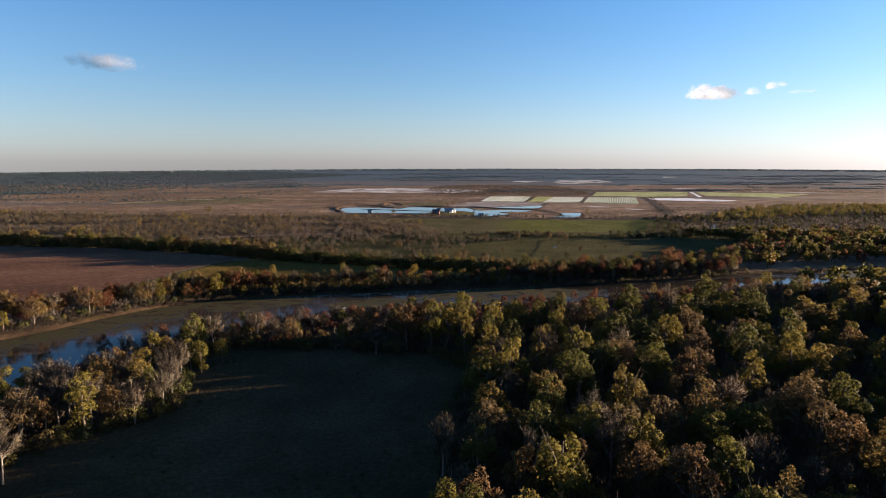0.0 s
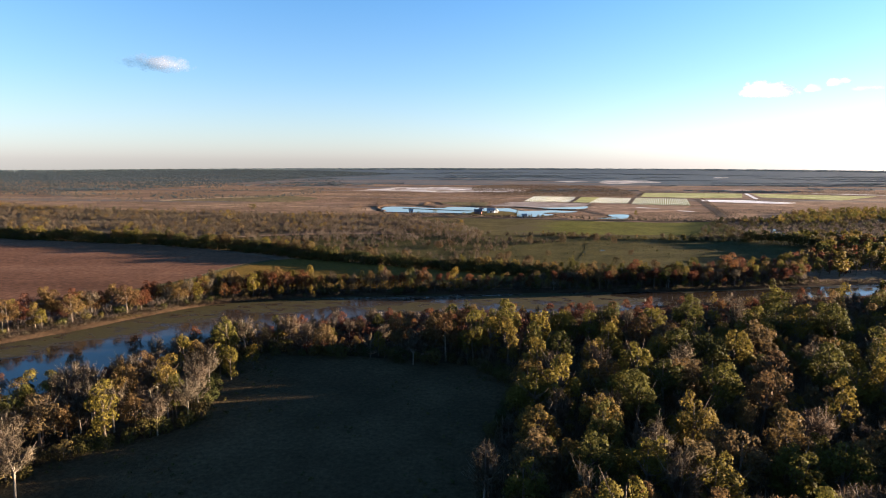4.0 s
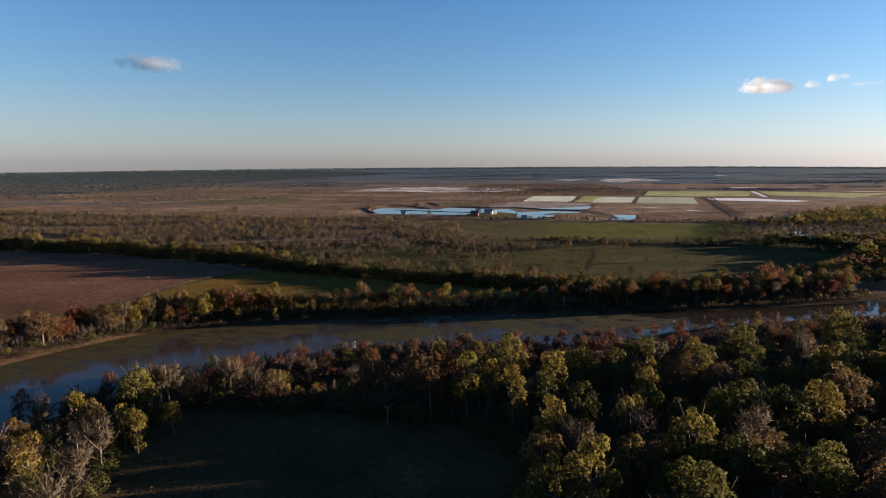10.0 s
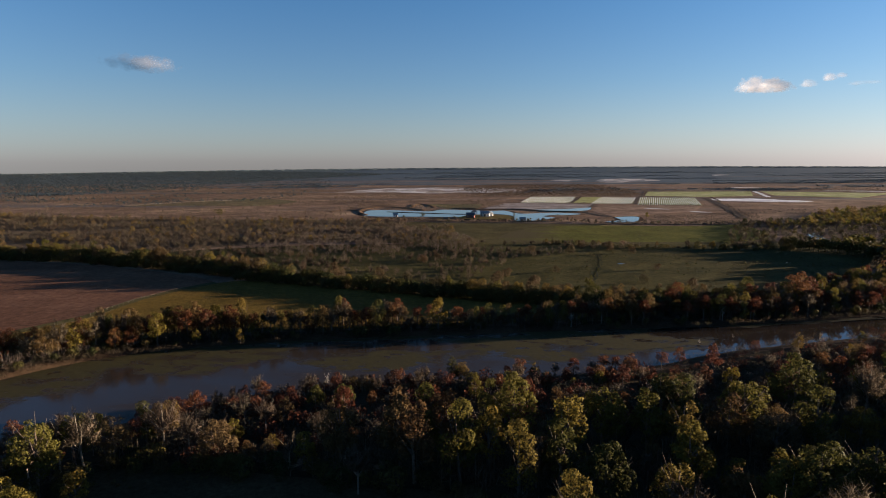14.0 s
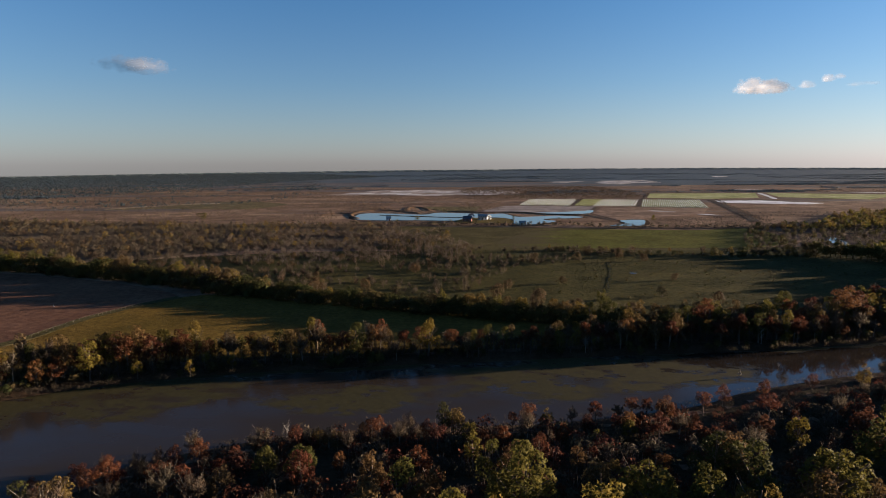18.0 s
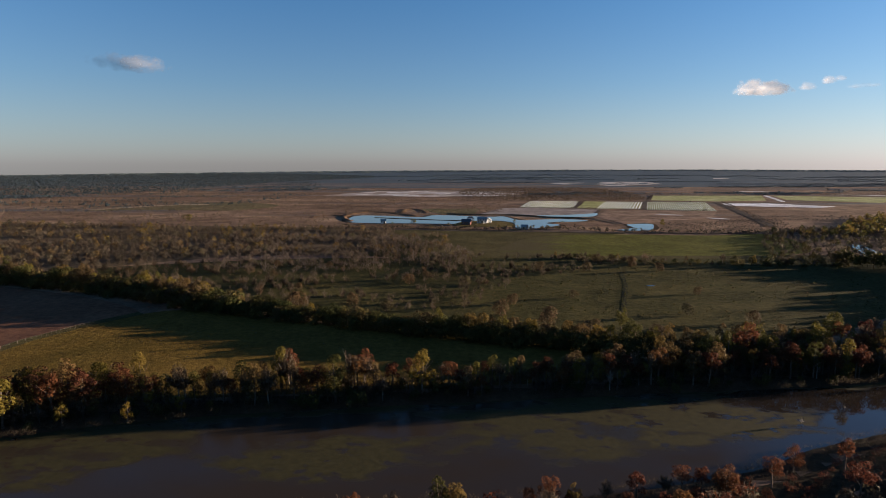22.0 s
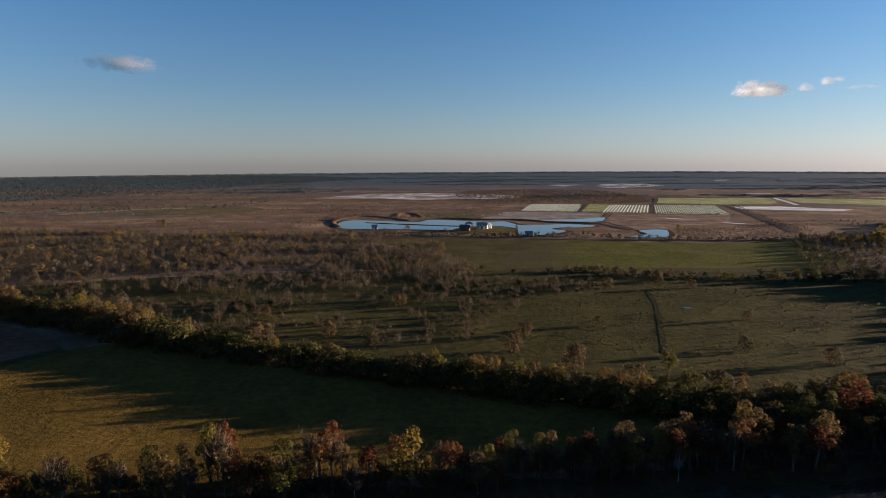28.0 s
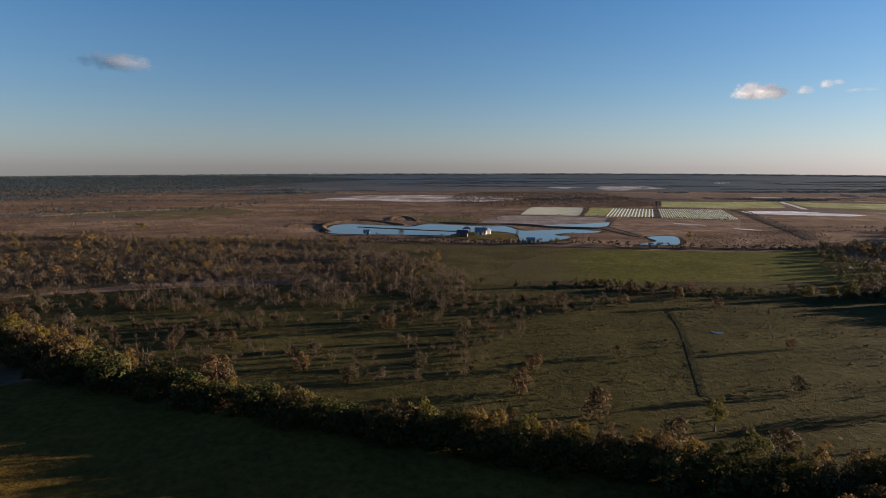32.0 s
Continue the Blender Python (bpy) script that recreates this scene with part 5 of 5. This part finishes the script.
building("farmhouse", 19, 699, -8, 9.5, 6.5, 4.0, 1.7, M_WHITEWALL, M_PALEROOF, "white two-storey farmhouse with a porch by the pond", "house",
         [(x, z) for z in (0.7, 2.4) for x in (-3.6, -1.4, 1.4, 3.6) if not (z < 1 and abs(x) < 2)], 0, 2.4, True)
building("house_annex", 25.5, 702, 82, 4.5, 4.2, 3.0, 1.6, M_WHITEWALL, M_PALEROOF, "low white wing beside the farmhouse", "house", [(-1.6, 1.0), (1.6, 1.0)])
building("barn", 3, 682, -8, 8.5, 6, 3.2, 2.2, M_REDWALL, M_DARKROOF, "dark red barn with a slate-grey roof on the pond spit", "barn", [(-2.8, 1.2), (2.8, 1.2)], 0)
building("boathouse", -79, 691, 5, 4.5, 3.5, 2.6, 1.6, M_WHITEWALL, M_PALEROOF, "small white hut at the pond edge", "hut", [(-1.6, 1.0)], 1.2)
building("shed", 55, 646, 0, 5.5, 4, 2.6, 1.4, M_WHITEWALL, M_PALEROOF, "white open-fronted shed on the shore track", "shed", [], -1)


def pavilion(x, y):
    """An open shelter: four posts under a hipped dark roof."""
    root = tagged(new("pavilion"), "open timber pavilion with a dark hipped roof beside the pond", "pavilion", kind="thing")
    for sx in (-1, 1):
        for sy in (-1, 1):
            part("post", box_mesh("post", (sx * 2.8 - 0.15, sy * 2.2 - 0.15, 0), (sx * 2.8 + 0.15, sy * 2.2 + 0.15, 3.4), M_TIMBER), root)
    v = [(-3.6, -3, 3.3), (3.6, -3, 3.3), (3.6, 3, 3.3), (-3.6, 3, 3.3), (-1.4, 0, 5.2), (1.4, 0, 5.2)]
    me = bpy.data.meshes.new("roof")
    me.from_pydata(v, [], [(0, 3, 2, 1), (0, 1, 5, 4), (1, 2, 5), (2, 3, 4, 5), (3, 0, 4)])
    me.materials.append(M_DARKROOF)
    part("roof", me, root)
    root.matrix_basis = pose(x, y, 0.2, 0, 0, 10)


pavilion(7, 712)
sheet("farm_lawn", smooth([(-8, 676), (2, 712), (34, 718), (47, 700), (46, 668), (20, 664)], 4), 0.24, M_LAWN, "dry golden lawn round the farmhouse on the pond spit", "lawn")

# ---- fence along the ploughed field ----
strip("field_margin", [(-169, 258), (-150, 291), (-146, 318), (-137, 339), (-127, 354)], 5, 0.17, M_ROUGH, "rough grass margin between ploughed field and meadow", "grass strip")
fence = tagged(new("fence"), "weathered post-and-rail fence along the edge of the ploughed field", "fence", kind="thing")
F0, F1, F2 = Vector((-149.5, 292, 0)), Vector((-145.5, 318, 0)), Vector((-136.5, 339, 0))
line = [F0.lerp(F1, i / 9) for i in range(9)] + [F1.lerp(F2, i / 14) for i in range(15)]
post_me = box_mesh("post", (-0.05, -0.05, -0.1), (0.05, 0.05, 1.15), M_TIMBER)
for i, p in enumerate(line):
    o = part("post", post_me, fence)
    o.location = p + Vector((0, 0, 0.15))
for a, b in zip(line, line[1:]):
    d = b - a
    me = box_mesh("rail", (0, -0.02, 0.8), (d.length, 0.02, 0.84), M_BARK)
    o = part("rail", me, fence)
    o.matrix_basis = Matrix.Translation(a + Vector((0, 0, 0.15))) @ Matrix.Rotation(math.atan2(d.y, d.x), 4, "Z")
marker = tagged(new("marker_post", box_mesh("marker_post", (-0.05, -0.05, 0), (0.05, 0.05, 1.0), M_WHITEPOST)), "lone white marker post standing in the ploughed field", "post", kind="thing")
marker.location = (-171, 335, 0.1)


# ---- earth banks and pools ----
for pts_ in ([(-115, 712), (-130, 742), (-136, 780), (-126, 808)], [(-126, 808), (-119, 825), (-101, 822), (-81, 808), (-53, 772)],
             [(-74, 815), (-76, 868), (-58, 872), (-44, 812)], [(-167, 751), (-157, 784), (-129, 766)]):
    berm("earth_bank", pts_, 8, 0.9, M_BERM, "curved brown earth bank thrown up round the pond", "bank")
berm("earth_bank", [(-20, 800), (20, 782), (60, 790), (100, 752), (136, 748)], 6, 1.2, M_BERM, "low earth bank behind the large pond", "bank")
SEDGE = smooth([(186, 632), (196, 700), (246, 716), (300, 748), (330, 745), (292, 640), (250, 634)], 4)
joined_wood("sedge_scrub", spread(SEDGE, 4.2, 63, 0.5), S_LOW, M_SPRIG_S, 63, 0.1, 0.3, "low brown sedge and scrub beside the small pond", "scrub")
sheet("rough_pasture", smooth([(-60, 495), (-40, 560), (-60, 636), (20, 640), (130, 622), (120, 610), (60, 590), (34, 514), (115, 503), (232, 507), (232, 484), (60, 488)], 4), 0.05, M_ROUGH, "rough brown-green pasture beside the green one", "pasture")
for pts_ in ([(222, 800), (243, 783), (250, 790), (232, 802)], [(262, 754), (276, 740), (282, 744), (268, 757)]):
    sheet("wet_patch", smooth(pts_, 4), 0.34, M_SILT, "pale wet patch in the bare field", "mud flat")
sheet("far_shed_yard", smooth([(952, 2340), (1000, 2420), (1040, 2400), (985, 2335)], 4), 0.5, M_SILT, "far pale yard on the plain", "mud flat")
sheet("puddle", smooth([(89, 412), (90.5, 412.4), (93, 411.6), (91.5, 410.6), (90, 410.4)], 4), 0.2, M_POND, "shallow puddle in the grazed pasture", "puddle")
sheet("wood_pool", smooth([(276, 548), (286, 556), (276, 524), (264, 500), (256, 498), (264, 520)], 4), 0.25, M_POND, "bright narrow pool at the edge of the east wood", "pool")
sheet("dry_meadow", smooth([(-478, 836), (-420, 905), (-405, 955), (-351, 992), (-262, 930), (-285, 850), (-330, 842), (-400, 850)], 4), 0.2, M_DULL, "dull yellow-green dry meadow in the brown plain", "meadow")
strip("sandy_track", [(-480, 842), (-462, 880), (-436, 916), (-404, 940), (-372, 950)], 16, 0.32, M_SAND, "pale sandy track across the plain", "track")
sheet("far_pool", smooth([(560, 1330), (600, 1345), (640, 1340), (600, 1325)], 4), 0.4, M_SILT, "far pale mud pool on the plain", "mud flat")
sheet("far_pool", smooth([(690, 1215), (760, 1205), (830, 1150), (760, 1170)], 4), 0.4, M_SILT, "far strip of pale flooded field", "mud flat")
tus = spread(PASTURE, 5.2, 71, 0.5)
joined_wood("pasture_tussocks", [p for p in tus if noise.noise((p[0] / 40, p[1] / 14, 0.8)) > -0.15], S_LOW, M_SHADED_S, 71, 0.06, 0.26, "low dark tussocks and thistles dotting the grazed pasture", "tussocks")
mtus = spread(MEADOW, 5.5, 72, 0.5)
joined_wood("meadow_tussocks", [p for p in mtus if noise.noise((p[0] / 30, p[1] / 14, 0.6)) > 0.05], S_LOW, M_SPRIG_S, 72, 0.05, 0.13, "low tussocks in the riverside meadow", "tussocks")
ctus = [p for p in spread(CLEARING, 3.6, 73, 0.5) if noise.noise((p[0] / 16, p[1] / 16, 0.6)) > 0.0]
joined_wood("clearing_weeds", ctus, S_LOW, M_SHADED_S, 73, 0.08, 0.24, "rank weeds and tussocks in the shaded clearing", "weeds")
joined_wood("ditch_weeds", along([(86, 446), (80, 415), (72, 388), (62, 355)], 0.8, 61, 1.0), S_LOW, M_OLIVE_S, 61, 0.06, 0.15, "low dark weeds lining the straight ditch", "weeds", (0, 0.15))


# ---- clouds ----
def cloud_mat(name, seed, white, thick):
    """Thin lit vapour: ragged towards its edges."""
    m = bpy.data.materials.new(name)
    m.use_nodes = True
    nt = m.node_tree
    nt.nodes.remove(nt.nodes["Principled BSDF"])
    tc = nt.nodes.new("ShaderNodeTexCoord")
    mp = nt.nodes.new("ShaderNodeMapping")
    mp.inputs["Location"].default_value = (seed, seed * 0.7, 0)
    nt.links.new(tc.outputs["Object"], mp.inputs[0])
    n = noise_tex(nt, mp.outputs[0], 0.012, 8, 0.66)
    at = nt.nodes.new("ShaderNodeAttribute")
    at.attribute_name = "tint"
    ad = nt.nodes.new("ShaderNodeMath")
    ad.operation = "MULTIPLY_ADD"
    ad.inputs[1].default_value = 2.2
    nt.links.new(n, ad.inputs[0]), nt.links.new(at.outputs["Fac"], ad.inputs[2])
    k = ramp(nt, ad.outputs[0], [(0.18, (0, 0, 0)), (0.95, (thick, thick, thick))])
    df = nt.nodes.new("ShaderNodeBsdfDiffuse")
    df.inputs["Color"].default_value = (white, white * 0.98, white, 1)
    tl = nt.nodes.new("ShaderNodeBsdfTranslucent")
    tl.inputs["Color"].default_value = (white, white * 0.98, white, 1)
    body = nt.nodes.new("ShaderNodeMixShader")
    body.inputs[0].default_value = 0.4
    nt.links.new(df.outputs[0], body.inputs[1]), nt.links.new(tl.outputs[0], body.inputs[2])
    tp = nt.nodes.new("ShaderNodeBsdfTransparent")
    mx = nt.nodes.new("ShaderNodeMixShader")
    nt.links.new(k, mx.inputs[0])
    nt.links.new(tp.outputs[0], mx.inputs[1]), nt.links.new(body.outputs[0], mx.inputs[2])
    nt.links.new(mx.outputs[0], nt.nodes["Material Output"].inputs["Surface"])
    return m


def cloud(place, wide, high, seed, label, white=0.85, thick=0.85, lumps=9):
    """A puffed shell of vapour, thickest in the middle, flat below."""
    rng = np.random.default_rng(seed)
    nx, nz = 64, 32
    u, w = np.meshgrid(np.linspace(-1, 1, nx), np.linspace(-1, 1, nz))
    puff = np.zeros_like(u)
    if lumps == 1:
        puff = 1.45 * np.exp(-((u / 0.52) ** 2 + (w / 0.5) ** 2))
    for i in range(lumps if lumps > 1 else 0):
        a, s = rng.uniform(-0.55, 0.55), rng.uniform(0.16, 0.34) * (9 / lumps) ** 0.3
        b = -0.25 + rng.uniform(0, 0.45) * (1 - abs(a))
        puff = np.hypot(puff, np.exp(-((u - a) ** 2 / (s * 1.3) ** 2 + (w - b) ** 2 / (s * 1.5) ** 2)))
    puff *= np.clip((w + 0.75) / 0.3, 0, 1)
    v = np.stack([u * wide / 2, -puff * wide * 0.06, w * high / 2], -1).reshape(-1, 3)
    i = np.arange(nx * nz).reshape(nz, nx)
    f = np.stack([i[:-1, :-1], i[:-1, 1:], i[1:, 1:], i[1:, :-1]], -1).reshape(-1, 4)
    dens = (np.minimum(puff, 1.1 if lumps > 1 else 1.4) - 1.45).ravel()
    me = mesh_np("cloud", v, f, cloud_mat("cloud_vapour", seed * 37.0, white, thick), dens, True)
    ob = tagged(new("cloud", me), label, "cloud", kind="structure")
    ob.matrix_basis = look(place, (0, 110, 60)) @ pose(0, 0, 0, -90, 0, 0) @ pose(0, 0, 0, 0, 0, 180)
    return ob


def aloft(az, el, d):
    a, e = radians(az), radians(el)
    return (d * math.sin(a) * math.cos(e), 110 + d * math.cos(a) * math.cos(e), 60 + d * math.sin(e))


cloud(aloft(-30.2, 8.5, 4300), 800, 230, 3, "small grey-pink flat cloud in the clear sky", 0.34, 0.5, 1)
cloud(aloft(26.1, 6.5, 4300), 500, 230, 5, "small sunlit white puff cloud low in the sky", 0.53, 0.85, 12)
cloud(aloft(29.9, 6.4, 4300), 130, 110, 8, "wisp of white cloud beside the larger puff", 0.53, 0.4, 3)
cloud(aloft(31.8, 6.8, 4300), 200, 120, 12, "small torn white cloud low in the sky", 0.53, 0.55, 4)
cloud(aloft(33.8, 6.1, 4300), 240, 70, 17, "faint thread of white cloud low in the sky", 0.53, 0.2, 4)
